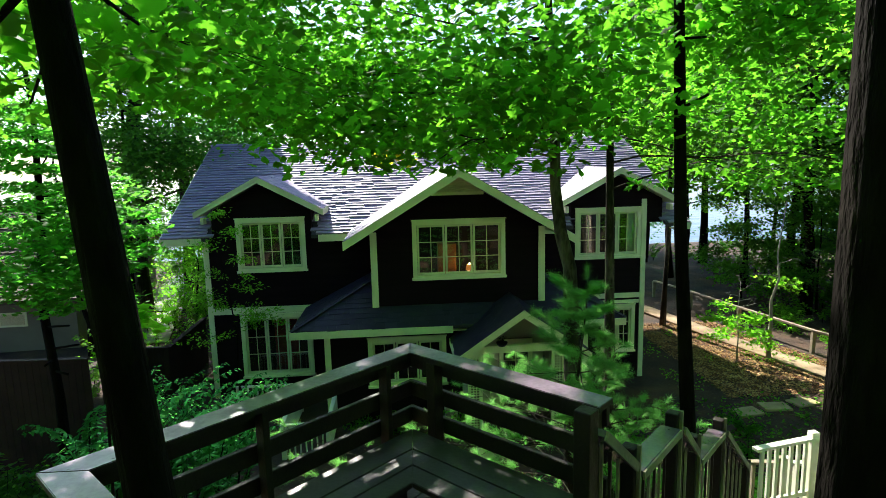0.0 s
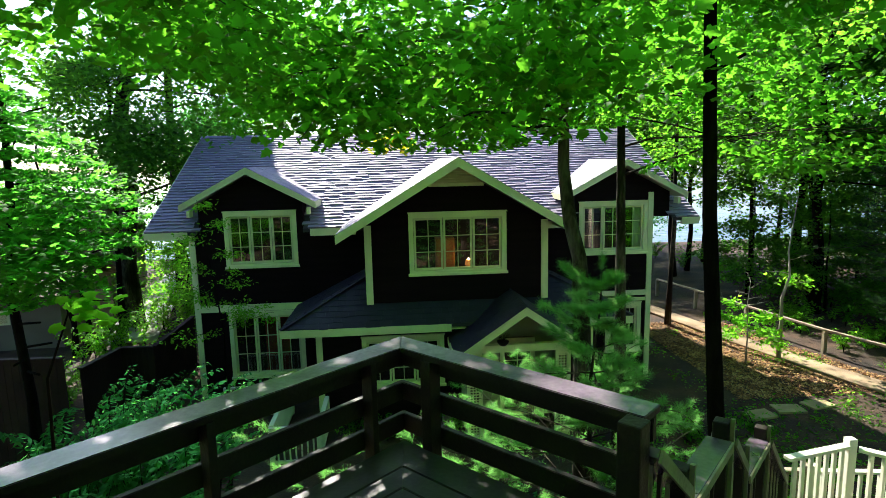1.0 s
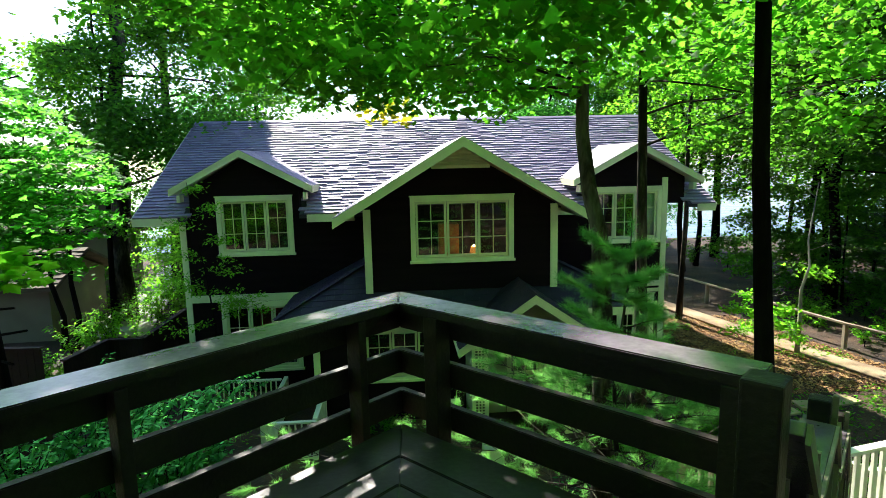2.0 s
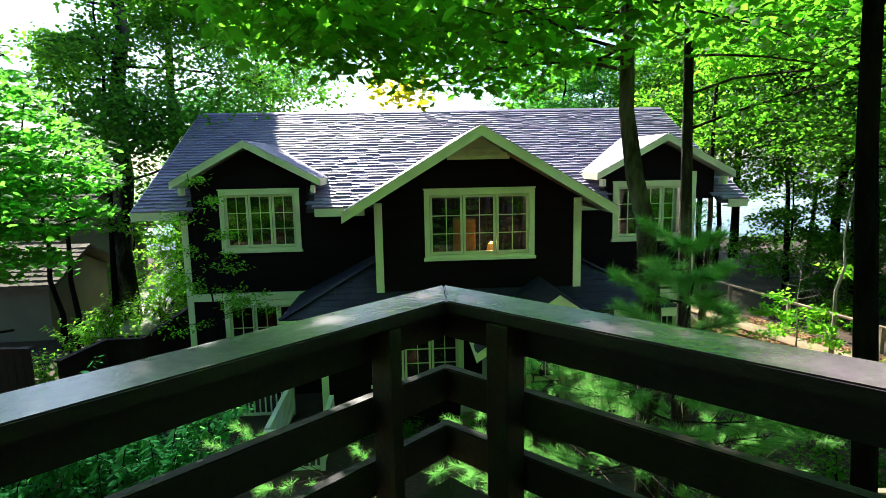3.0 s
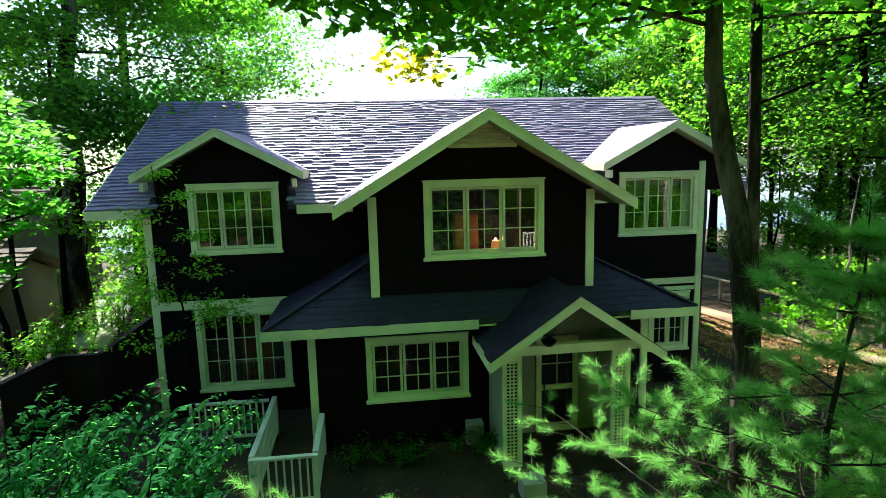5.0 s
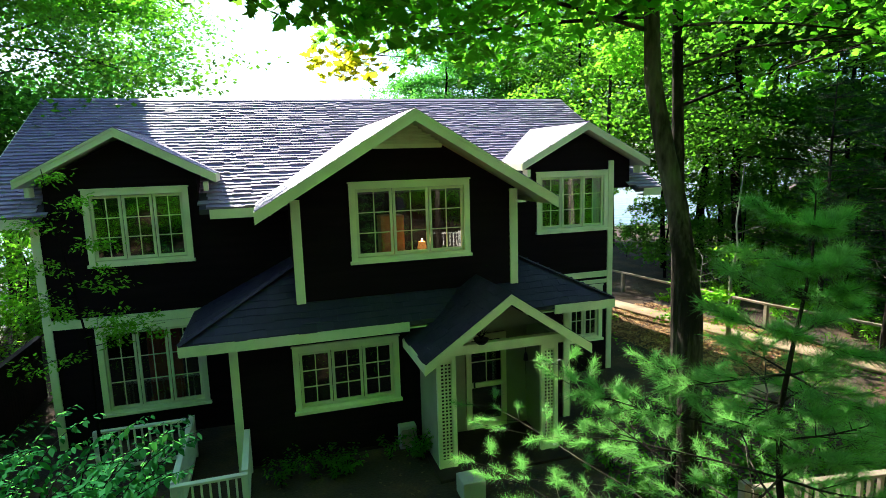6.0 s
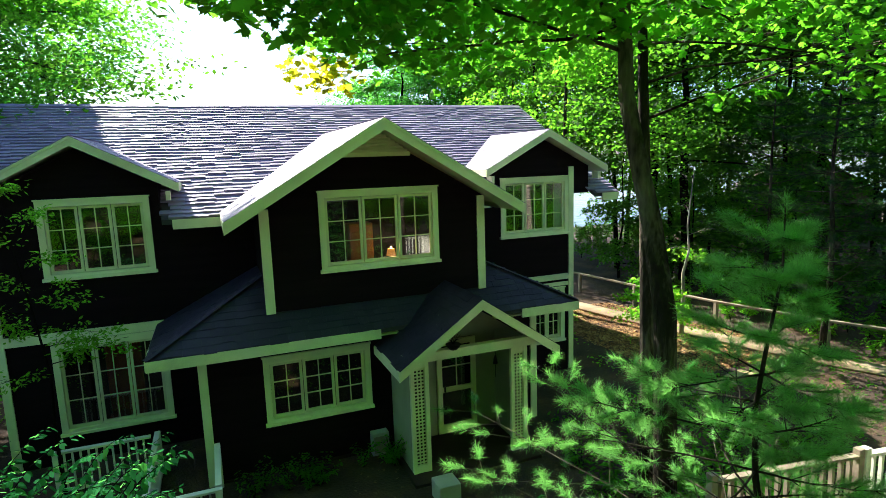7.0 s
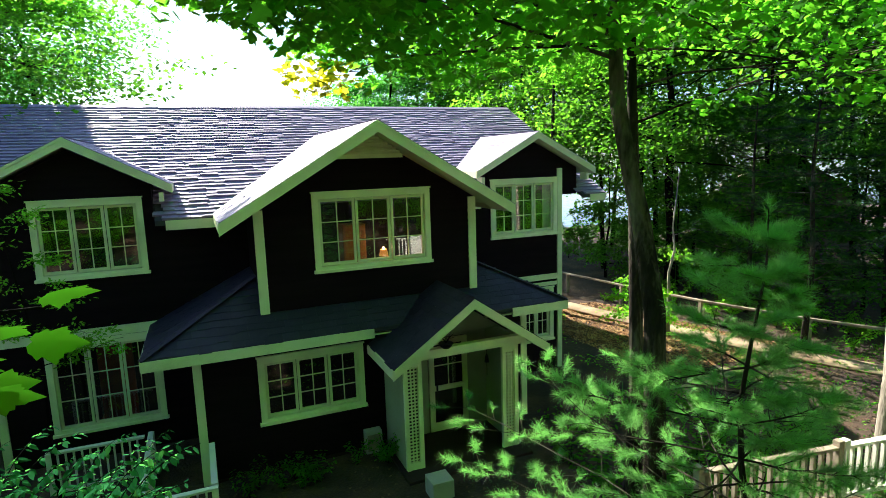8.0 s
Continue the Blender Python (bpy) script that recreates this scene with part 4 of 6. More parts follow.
def stair_rail(s0, s1, z0, z1, posts=(), drop=0.85):
    """One length of stair rail: plank cap, thin balusters, dark posts (place, top); added pale strips paint in the
    sunlit edges.
    """
    a, b = SO + SU * s0, SO + SU * s1
    r = thing("stair_rail", "dark stair rail with a grey plank cap and thin balusters", "railing", "stair rails")
    part("cap", bar((a.x, a.y, z0 - 0.02), (b.x, b.y, z1 - 0.02), 0.13, 0.036, bevel=0.004), CAP, r, "grey plank cap")
    part("lit_edge", bar((a.x + SV.x * 0.072, a.y + SV.y * 0.072, z0 - 0.03), (b.x + SV.x * 0.072, b.y + SV.y * 0.072, z1 - 0.03), 0.012, 0.05), FENCE_WOOD, r)
    n = max(2, int((s1 - s0) / 0.10))
    for i in range(1, n):
        p = a.lerp(b, i / n)
        z = z0 + (z1 - z0) * i / n
        part("baluster", bar((p.x, p.y, z - drop), (p.x, p.y, z - 0.042), 0.016, 0.016, up=SU), FENCE_WOOD if i % 2 else DECK, r)
    part("bottom_rail", bar((a.x, a.y, z0 - drop), (b.x, b.y, z1 - drop), 0.035, 0.05), DECK, r)
    for s, top in posts:
        p = SO + SU * s
        part("post", bar((p.x, p.y, top - drop - 0.35), (p.x, p.y, top - 0.02), 0.085, 0.085, bevel=0.012, up=SU), DECK, r)
        q = p + SV * 0.056
        part("lit_edge", bar((q.x, q.y, top - drop - 0.35), (q.x, q.y, top), 0.022, 0.022, up=SU), FENCE_WOOD, r)


stair_rail(-0.38, 0.09, 5.40, 5.02)
stair_rail(0.19, 0.93, 4.92, 4.88, ((0.145, 5.097), (0.981, 4.988)))
stair_rail(1.03, 1.46, 4.86, 4.50)
stair_rail(1.56, 2.35, 4.38, 4.29, ((1.514, 4.603), (2.40, 4.389)))
stair_rail(2.45, 3.70, 4.26, 3.34, ((3.75, 3.39),))
stairs = thing("deck_stairs", "weathered timber stairs stepping down from the deck", "stairs", kind="structure")
for s, z in [(0.15 + 0.26 * i, 4.20 - 0.17 * i) for i in range(12)]:
    a, b = SO + SU * s + SV * 0.08, SO + SU * s + SV * 0.95
    part("tread", bar((a.x, a.y, z), (b.x, b.y, z), 0.27, 0.04), FENCE_WOOD, stairs)
part("platform", slab([(4.28, 4.1, 2.20), (4.85, 5.0, 2.20), (5.80, 5.2, 2.20), (6.8, 4.2, 2.20), (5.2, 2.9, 2.20)], (0, 0, -0.05)), FENCE_WOOD, stairs)
for i in range(9):
    y, z = 4.6 + i * 0.24, 2.05 - i * 0.19
    part("tread", box(3.55 + i * 0.03, 4.25 + i * 0.03, y - 0.12, y + 0.12, z - 0.04, z), FENCE_WOOD, stairs)
for p in ((4.4, 4.2), (5.6, 5.05), (6.6, 4.2), (5.3, 3.1)):
    part("post", box(p[0] - 0.06, p[0] + 0.06, p[1] - 0.06, p[1] + 0.06, ground_z(*p) - 0.2, 2.15), FENCE_WOOD, stairs)
picket_rail("platform_rail", "sunlit white picket rail of the stair platform", (4.86, 4.99), (5.77, 5.18), (3.07, 3.07), (2.20, 2.20), WHITE, gap=0.115, posts=(False, True), post_h=0.07, baluster=0.04)
picket_rail("platform_rail", "sunlit white picket rail of the stair platform", (5.83, 5.12), (6.8, 4.2), (3.05, 3.05), (2.20, 2.20), WHITE, gap=0.115, posts=(False, True), post_h=0.07, baluster=0.04)
# one rail: brown wood paints in the shaded stretch, white the sunlit one
picket_rail("lower_rail", "picket rail of the lower landing, coloured dark for shade", (4.35, 7.12), (6.5, 6.78), (1.80, 1.80), (0.95, 0.95), FENCE_WOOD, gap=0.13, post_h=0.08, baluster=0.05)
picket_rail("lower_rail", "sunlit white picket rail beside the yard", (6.6, 6.76), (9.4, 6.3), (1.80, 1.80), (0.95, 0.95), WHITE, gap=0.13, post_h=0.08, baluster=0.045)

# ---- garden fences, path and stones ----
PATH = material("tan_packed_path", ((0.16, 0.105, 0.055), (0.30, 0.215, 0.125), (0.42, 0.33, 0.21)), 0.95, 1.4, 40, 0.5)
STONE = material("tan_flagstone", ((0.26, 0.20, 0.09), (0.42, 0.34, 0.17)), 0.85, 3, 40, 0.4)
split_fence = thing("rail_fence", "low weathered rail fence along the path", "fence")
fp = [(12.7, 25.0), (13.2, 22.4), (13.7, 19.6), (14.3, 16.3), (15.3, 13.2), (16.6, 10.4), (18.2, 8.0)]
for i, (x, y) in enumerate(fp):
    z = ground_z(x, y)
    part("post", box(x - 0.06, x + 0.06, y - 0.06, y + 0.06, z - 0.2, z + 0.78, bevel=0.01), FENCE_WOOD, split_fence)
    if i:
        xa, ya = fp[i - 1]
        part("rail", bar((xa, ya, ground_z(xa, ya) + 0.80), (x, y, z + 0.80), 0.12, 0.07, bevel=0.01), FENCE_WOOD, split_fence)
bm = bmesh.new()
pp = [(10.6, 27.0), (11.6, 22.0), (12.6, 18.0), (13.4, 15.2), (14.3, 12.6), (15.6, 9.8), (17.4, 6.6)]
prev = None
for x, y in pp:
    row = [bm.verts.new((x + o, y + o * 0.3, ground_z(x + o, y + o * 0.3) + 0.035)) for o in (-0.62, -0.25, 0.12)]
    if prev:
        for i in range(2):
            bm.faces.new((prev[i], prev[i + 1], row[i + 1], row[i]))
    prev = row
ob = part("garden_path", bm, PATH, None, smooth=True)
ob.modifiers.new("thickness", "SOLIDIFY").thickness = 0.06
tagged(ob, "tan sunlit garden path along the fence", "path", kind="structure")
for x, y, r in ((9.5, 12.3, 8), (10.4, 12.5, -5), (11.35, 12.7, 12)):
    st = thing("stepping_stone", "square pale stepping stone set in the ground", "paving stone", "stepping stones", at=(x, y, ground_z(x, y)))
    st.rotation_euler = (0, 0, radians(r))
    part("slab", box(-0.36, 0.36, -0.24, 0.24, -0.02, 0.06, bevel=0.015), STONE, st)


def board_fence(points, label):
    """Dark close-boarded fence; points are (x, y, top)."""
    f = thing("board_fence", label, "fence", "dark board fences")
    for (xa, ya, za), (xb, yb, zb) in zip(points, points[1:]):
        a, b = Vector((xa, ya, 0)), Vector((xb, yb, 0))
        n = max(2, int((b - a).length / 0.15))
        part("cap", bar((xa, ya, za + 0.02), (xb, yb, zb + 0.02), 0.14, 0.04), FENCE_DARK, f)
        for i in range(n):
            p = a.lerp(b, (i + 0.5) / n)
            z = za + (zb - za) * (i + 0.5) / n
            d = (b - a).normalized()
            w = (b - a).length / n - 0.008
            q, r = p - d * w / 2, p + d * w / 2
            g = ground_z(p.x, p.y) - 0.3
            part("board", bar((q.x, q.y, (z + g) / 2), (r.x, r.y, (z + g) / 2), 0.025, z - g), FENCE_DARK, f)


board_fence([(-6.3, 18.6, 1.5), (-6.3, 15.35, 1.5), (-7.2, 15.4, 1.5), (-7.35, 13.6, 1.56)], "dark stained close-boarded fence beside the house")
board_fence([(-10.6, 11.5, 2.6), (-6.35, 11.25, 2.6)], "dark stained close-boarded fence on the slope")

bm = bmesh.new()
prev = None
for x, y in ((-9.6, 21.0), (-10.1, 23.0), (-10.6, 25.0), (-11.2, 27.5), (-12.0, 31.0), (-12.6, 36.0)):
    row = [bm.verts.new((x + o, y, ground_z(x + o, y) + 0.04)) for o in (-1.0, 0.0, 1.0)]
    if prev:
        for i in range(2):
            bm.faces.new((prev[i], prev[i + 1], row[i + 1], row[i]))
    prev = row
ob = part("garden_path", bm, CONCRETE, None, smooth=True)
ob.modifiers.new("thickness", "SOLIDIFY").thickness = 0.06
tagged(ob, "pale sunlit gravel path between the houses", "path", kind="structure")

# ---- neighbouring houses ----
def cottage(at, wx, wy, h, roof_h, turn, label):
    c = thing("neighbour_house", label, "house", at=at)
    c.rotation_euler = (0, 0, radians(turn))
    part("wall", box(-wx / 2, wx / 2, -wy / 2, wy / 2, -0.4, h), BEIGE, c)
    bm = slab([(-wx / 2 - 0.5, -wy / 2 - 0.5, h - 0.1), (wx / 2 + 0.5, -wy / 2 - 0.5, h - 0.1), (wx / 2 + 0.5, 0, h + roof_h), (-wx / 2 - 0.5, 0, h + roof_h)], (0, 0, 0.1))
    slab([(-wx / 2 - 0.5, wy / 2 + 0.5, h - 0.1), (wx / 2 + 0.5, wy / 2 + 0.5, h - 0.1), (wx / 2 + 0.5, 0.002, h + roof_h), (-wx / 2 - 0.5, 0.002, h + roof_h)], (0, 0, 0.1), bm)
    r = part("roof", bm, BROWN_SHINGLE, c)
    t = Shingles(5, BROWN_SHINGLE)
    v = Vector((0, wy / 2 + 0.5, roof_h + 0.1))
    t.plane((-wx / 2 - 0.5, -wy / 2 - 0.52, h + 0.01), (1, 0, 0), v, v.length, lambda s: (0, wx + 1.0), exposure=0.3)
    t.put(r)
    for sx in (-1, 1):
        part("gable", slab([(sx * wx / 2, -wy / 2, h), (sx * wx / 2, wy / 2, h), (sx * wx / 2, 0, h + roof_h - 0.2)], (-sx * 0.1, 0, 0)), BEIGE, c)
    for x in (-wx / 4, wx / 4):
        w = part("window", box(x - 0.5, x + 0.5, -wy / 2 - 0.04, -wy / 2 - 0.003, 0.9, h - 0.5), TRIM, c)
        part("pane", box(x - 0.42, x + 0.42, -wy / 2 - 0.05, -wy / 2 - 0.042, 0.98, h - 0.58), GLASS, w)


cottage((-16.4, 22.9, 0.0), 9, 4.2, 1.95, 0.95, 2, "beige neighbouring cottage with a low shingled roof among trees")
cottage((-18.6, 30.0, 0.0), 9, 7, 2.6, 2.3, -6, "second beige cottage with a steeper roof behind the first")
cottage((36.0, 30.0, 0.0), 11, 8, 2.6, 3.0, 40, "pale neighbouring cottage with a shingled roof deep among trees")

# ---- trees ----
LEAFLET = (np.array([(0, 0, 0), (0.36, 0.45, -0.07), (0, 1, -0.03), (-0.36, 0.45, -0.07)]), [(0, 1, 2), (0, 2, 3)])


def bowed(rng, height, lean, n=7, bend=0.25):
    """A trunk line from the ground up, leaning by lean (x, y) at its top, with small bends."""
    pts = []
    for i in range(n):
        f = i / (n - 1)
        pts.append((lean[0] * f + bend * rng.uniform(-1, 1) * (0 < i), lean[1] * f + bend * rng.uniform(-1, 1) * (0 < i), height * f - 0.3 * (i == 0)))
    return pts


def limb_set(rng, count, lo, hi, length, rise=(0.0, 0.5), bearings=None):
    out = []
    for i in range(count):
        f = lo + (hi - lo) * i / max(1, count - 1)
        b = rng.uniform(*bearings) if bearings else i * 2.4 + rng.uniform(-0.5, 0.5)
        out.append((f, b, length * (1.15 - 0.6 * (f - lo) / max(0.01, hi - lo)) * rng.uniform(0.75, 1.2), rng.uniform(*rise)))
    return out


def sun_gap(c, x0, x1, y0, y1, z, cut):
    """Leaves that would keep the sun from the stretch of ground x0..x1, y0..y1 at height z; cut leaves some of them."""
    h = (c[:, 2] - z) / SUN_DIR.z
    px, py = c[:, 0] - SUN_DIR.x * h, c[:, 1] - SUN_DIR.y * h
    return (h > 0.5) & (px > x0) & (px < x1) & (py > y0) & (py < y1) & (np.sin(px * 7.1 + 1.3) * np.sin(py * 6.3) > cut)


def near_gaps(c):
    """Openings over the pine, the pale trunk and the lower stairs."""
    return sun_gap(c, -0.1, 2.1, 4.5, 7.0, 4.0, -0.88) | sun_gap(c, 2.6, 3.3, 6.1, 6.9, 3.2, -2) | sun_gap(c, 3.8, 4.4, 7.8, 8.4, 4.0, -2) | sun_gap(c, 0.9, 1.8, 1.3, 2.2, 5.4, 0.2) | sun_gap(c, 4.9, 7.2, 3.6, 7.0, 2.8, -2)


def yard_gap(c):
    """Openings through which the sun reaches the yard and its rail fence."""
    return sun_gap(c, 11.0, 16.5, 9.5, 16.5, 0.2, -0.35)


def left_gaps(c):
    """Openings on the left through which the sun reaches the shrub and the sapling."""
    return sun_gap(c, -5.6, -1.9, 7.6, 10.2, 3.0, -0.7) | sun_gap(c, -2.2, -1.0, 2.8, 4.2, 5.5, -2)


def from_deck(c):
    """Bearing and climb of leaves as one sees them from the deck's corner, in degrees."""
    d = np.hypot(c[:, 0] + 0.4, c[:, 1] - 2.2)
    return np.degrees(np.arctan2(c[:, 0] + 0.4, c[:, 1] - 2.2)), np.degrees(np.arctan2(c[:, 2] - 5.65, d))


def over_deck(c):
    """Leaves that shade the deck, its rail and the pine's top."""
    return sun_gap(c, -2.6, 3.4, -3.0, 3.1, 5.0, -2) | sun_gap(c, 1.2, 4.6, 3.0, 4.7, 5.0, -2)


def canopy_edge(c):
    """The ragged underside of the canopy, higher over the middle of the roof and towards the yard; thin above, but for what shades the deck."""
    bearing, climb = from_deck(c)
    limit = np.interp(bearing, (-22, -14, -7, 4, 6, 22, 30, 60), (26.0, 22.0, 13.0, 13.0, 8.0, 8.0, 11.0, 10.0)) + 1.2 * np.sin(c[:, 0] * 5.0)
    gap = near_gaps(c) | left_gaps(c)
    return (climb > limit) & (c[:, 2] > 6.6) & ((c[:, 2] < 8.8) | over_deck(c) | ((np.hypot(c[:, 0] - 2.6, c[:, 1] - 6.2) < 3.4) & (c[:, 2] < 12.5))) & ~gap


def left_edge(c):
    """The bright maple on the left: layered, its top falling towards the house, open below."""
    u = 0.95 - 0.49 * c[:, 1] - c[:, 0] + 0.22 * np.sin(c[:, 2] * 9.5 + c[:, 1])
    far = (c[:, 1] - 7.0) / 4.0
    top = 6.05 + (0.75 + 0.2 * far) * u + 0.12 * np.sin(c[:, 0] * 4.9)
    under = np.maximum(5.5 - 1.2 * u, 4.68 - 0.70 * far) + 0.12 * np.sin(c[:, 0] * 3.1 + c[:, 1])
    tier = np.sin(c[:, 2] * 18 + 2.0 * np.sin(c[:, 0] * 1.1) + 1.6 * np.sin(c[:, 1] * 1.3)) > -0.25
    return (u > 0) & ~left_gaps(c) & (c[:, 2] < top) & (c[:, 2] > under) & tier


# the large maple whose canopy hangs over the deck and roof
rng = random.Random(7)
base_a = (3.0, 6.42, ground_z(3.0, 6.42))
trunk_a = ((3.0, 6.42, base_a[2] - 0.3), (2.98, 6.45, 2.6), (2.97, 6.5, 4.2), (3.02, 6.78, 5.1), (2.89, 6.8, 5.6), (2.84, 6.95, 6.3), (2.86, 7.02, 7.0), (2.78, 7.05, 8.2), (2.7, 7.0, 10.0), (2.6, 7.0, 12.6), (2.5, 7.0, 15.5))
path_a = [tuple(a - b for a, b in zip(p, base_a)) for p in trunk_a]
limbs_a = [(0.66, 2.85, 6.0, 0.10), (0.69, 3.25, 6.0, 0.12), (0.71, 3.05, 6.4, 0.12), (0.56, 3.1, 4.0, 0.12), (0.58, 2.4, 4.4, 0.10), (0.59, 3.7, 3.6, 0.16), (0.60, 1.7, 4.2, 0.10), (0.61, 2.8, 5.0, 0.10), (0.62, 4.5, 2.6, 0.3), (0.63, 2.1, 4.8, 0.12),
           (0.64, 0.5, 3.4, 0.10), (0.65, 3.4, 4.2, 0.15), (0.66, 1.2, 4.0, 0.12), (0.68, 2.6, 4.6, 0.16), (0.70, 5.6, 3.0, 0.25), (0.72, 3.0, 4.2, 0.2), (0.77, 3.4, 5.4, 0.15), (0.80, 3.1, 5.6, 0.15), (0.74, 1.9, 4.2, 0.2),
           (0.76, 0.0, 3.4, 0.2), (0.82, 2.4, 3.8, 0.3), (0.86, 5.0, 2.8, 0.4), (0.9, 1.2, 3.0, 0.5)]
maple_a = broadleaf("maple_tree", "tall maple with a dark crooked trunk and wide leafy canopy", base_a, path_a, 0.135, limbs_a, 1400, 24, 0.12, 0.75, MAPLE, LEAF, BARK_MID, 7,
          keep=canopy_edge, limb_keep=lambda c: from_deck(c)[1] > 9.0)
# one twig of it hangs lower and has begun to turn yellow
LEAF_YELLOW = leaf_material("yellowing_leaf", (0.16, 0.17, 0.008), (0.34, 0.32, 0.015), (0.85, 0.80, 0.04), 0.62)
twig = [Vector(p) - Vector(base_a) for p in ((2.65, 6.9, 8.4), (1.8, 8.0, 8.3), (1.0, 9.2, 7.7), (0.55, 9.75, 7.0))]
part("twig", tube(twig, [0.025, 0.018, 0.011, 0.004], 5), BARK_MID, maple_a, smooth=True)
yn = np.random.default_rng(70)
for name, mat, spots in (("yellow_leaves", LEAF_YELLOW, [(0.47, 9.8, 6.78), (0.62, 9.65, 6.95), (0.30, 9.85, 6.95)]), ("green_leaves", LEAF, [(0.75, 9.5, 7.15), (1.0, 9.2, 7.5), (0.35, 9.6, 7.25), (1.3, 8.8, 7.8), (0.7, 9.9, 7.3)])):
    got = [spray(yn, np.array(p) - np.array(base_a), 0.30, 0.35, 40) for p in spots]
    c, u, a = (np.concatenate([g[i] for g in got]) for i in range(3))
    part(name, leaf_cloud(name, c, u, a, 0.13 * yn.uniform(0.7, 1.2, len(c)), MAPLE, mat), mat, maple_a, "yellow turning leaves" if mat is LEAF_YELLOW else "", kind="stuff")
# a second slim maple close to it
base_b = (4.12, 8.08, ground_z(4.12, 8.08))
broadleaf("maple_tree", "slim maple with a straight trunk lit near its foot", base_b, [(0, 0, -0.3), (0.02, -0.05, 2.5), (0, 0, 4.2), (0.02, 0.15, 6.5), (0.0, 0.25, 9), (-0.1, 0.3, 12)], 0.125,
          limb_set(rng, 11, 0.56, 0.95, 3.2, (0.0, 0.4), (-1.6, 1.6)), 110, 26, 0.10, 0.55, MAPLE, LEAF, BARK_MID, 8, keep=lambda c: (c[:, 2] > 6.2) & ~near_gaps(c))
base_c = (3.54, 4.45, ground_z(3.54, 4.45))
broadleaf("maple_tree", "slim dark tree beside the stairs", base_c, [(0.30, 0, -0.3), (0.24, 0, 0.8), (0.15, 0, 2.2), (0.0, 0.05, 4.4), (-0.1, 0.05, 6.6), (-0.2, 0.1, 9), (-0.2, 0.1, 12)], 0.115,
          limb_set(rng, 8, 0.6, 0.97, 2.2, (0.2, 0.6), (-1.4, 1.2)), 60, 24, 0.11, 0.65, MAPLE, LEAF, BARK, 9, keep=lambda c: (c[:, 2] > 8.2) & ~near_gaps(c))
# trunks close beside the deck
base_d = (-0.245, 0.02, ground_z(-0.3, 0.0))
broadleaf("maple_tree", "dark leaning trunk growing close beside the deck", base_d, [(0.2, 0.0, -0.3), (0.16, 0, 1.2), (0.11, 0, 2.2), (0.05, 0, 3.0), (-0.02, 0, 3.8), (-0.12, 0, 5.5), (-0.25, 0, 8)], 0.085,
          [(0.62, 2.0, 3.8, 0.05), (0.64, 2.4, 3.6, 0.08), (0.66, 1.8, 4.2, 0.08), (0.68, 2.7, 3.4, 0.1), (0.72, 2.1, 4.2, 0.15), (0.70, 1.9, 4.6, 0.1), (0.8, 3.4, 2.4, 0.3), (0.9, 1.4, 2.4, 0.4)], 760, 22, 0.095, 0.5, MAPLE, LEAF, BARK, 10,
          keep=lambda c: (c[:, 2] > 7.05) & ((c[:, 0] < -0.15) | (c[:, 2] > 9.0)) & ~left_gaps(c))
base_e = (1.63, -0.22, ground_z(1.7, -0.2))
broadleaf("maple_tree", "thick dark trunk growing close beside the deck", base_e, [(0, 0, -0.3), (0, 0, 2.5), (-0.02, 0, 5), (-0.03, 0, 8), (-0.05, 0, 12)], 0.125,
          limb_set(rng, 9, 0.62, 0.95, 3.6, (0.0, 0.3), (0.2, 1.5)), 150, 24, 0.10, 0.5, MAPLE, SHADE_LEAF, BARK, 11, keep=lambda c: (c[:, 2] > 7.35) & (c[:, 1] > 0.9) & ~near_gaps(c))
# bright maple reaching in on the left
base_f = (-6.7, 10.6, ground_z(-6.7, 10.6))
limbs_f = [(0.22, -0.7, 3.6, 0.05), (0.26, -0.2, 3.4, 0.05), (0.24, -1.2, 3.4, 0.05), (0.30, -0.5, 4.4, 0.10), (0.34, -0.9, 4.6, 0.15), (0.38, -0.1, 4.2, 0.15), (0.42, -1.3, 4.2, 0.2), (0.46, -0.6, 4.8, 0.2), (0.52, 0.2, 4.0, 0.25), (0.56, -0.9, 4.6, 0.25), (0.62, -0.3, 4.2, 0.3), (0.68, -1.4, 3.6, 0.3), (0.75, -0.7, 3.4, 0.4), (0.45, 1.4, 3.0, 0.3), (0.6, 2.4, 3.2, 0.3), (0.8, 3.4, 3.0, 0.4)]
broadleaf("maple_tree", "sunlit young maple with layered bright green branches", base_f, bowed(rng, 12.0, (0.3, -0.2), 7, 0.12), 0.11, limbs_f, 1500, 40, 0.105, 0.58, MAPLE, LEAF_MINT, BARK, 12,
          keep=left_edge, droop=0.5)
# a sapling whose large leaves reach over the slope close by the deck
base_g = (-2.33, 3.9, ground_z(-2.33, 3.9))
gz = 5.60 - base_g[2]
TOOTHED_RIM = ((0.0, 0.0), (0.12, -0.08), (0.30, -0.02), (0.36, 0.06), (0.50, 0.16), (0.40, 0.24), (0.48, 0.32), (0.62, 0.52), (0.46, 0.54), (0.42, 0.62), (0.30, 0.60), (0.27, 0.74), (0.20, 0.78), (0.10, 0.92), (0.0, 1.05))
rim = list(TOOTHED_RIM) + [(-x, y) for x, y in TOOTHED_RIM[-2:0:-1]]
TOOTHED = (np.array([(0.0, 0.36, 0.03)] + [(x, y, -0.16 * abs(x) - 0.10 * y * y) for x, y in rim]), [(0, 1 + i, 1 + (i + 1) % len(rim)) for i in range(len(rim))])
sapling = thing("maple_sapling", "thin maple sapling with large bright leaves", "tree", "saplings", at=base_g)
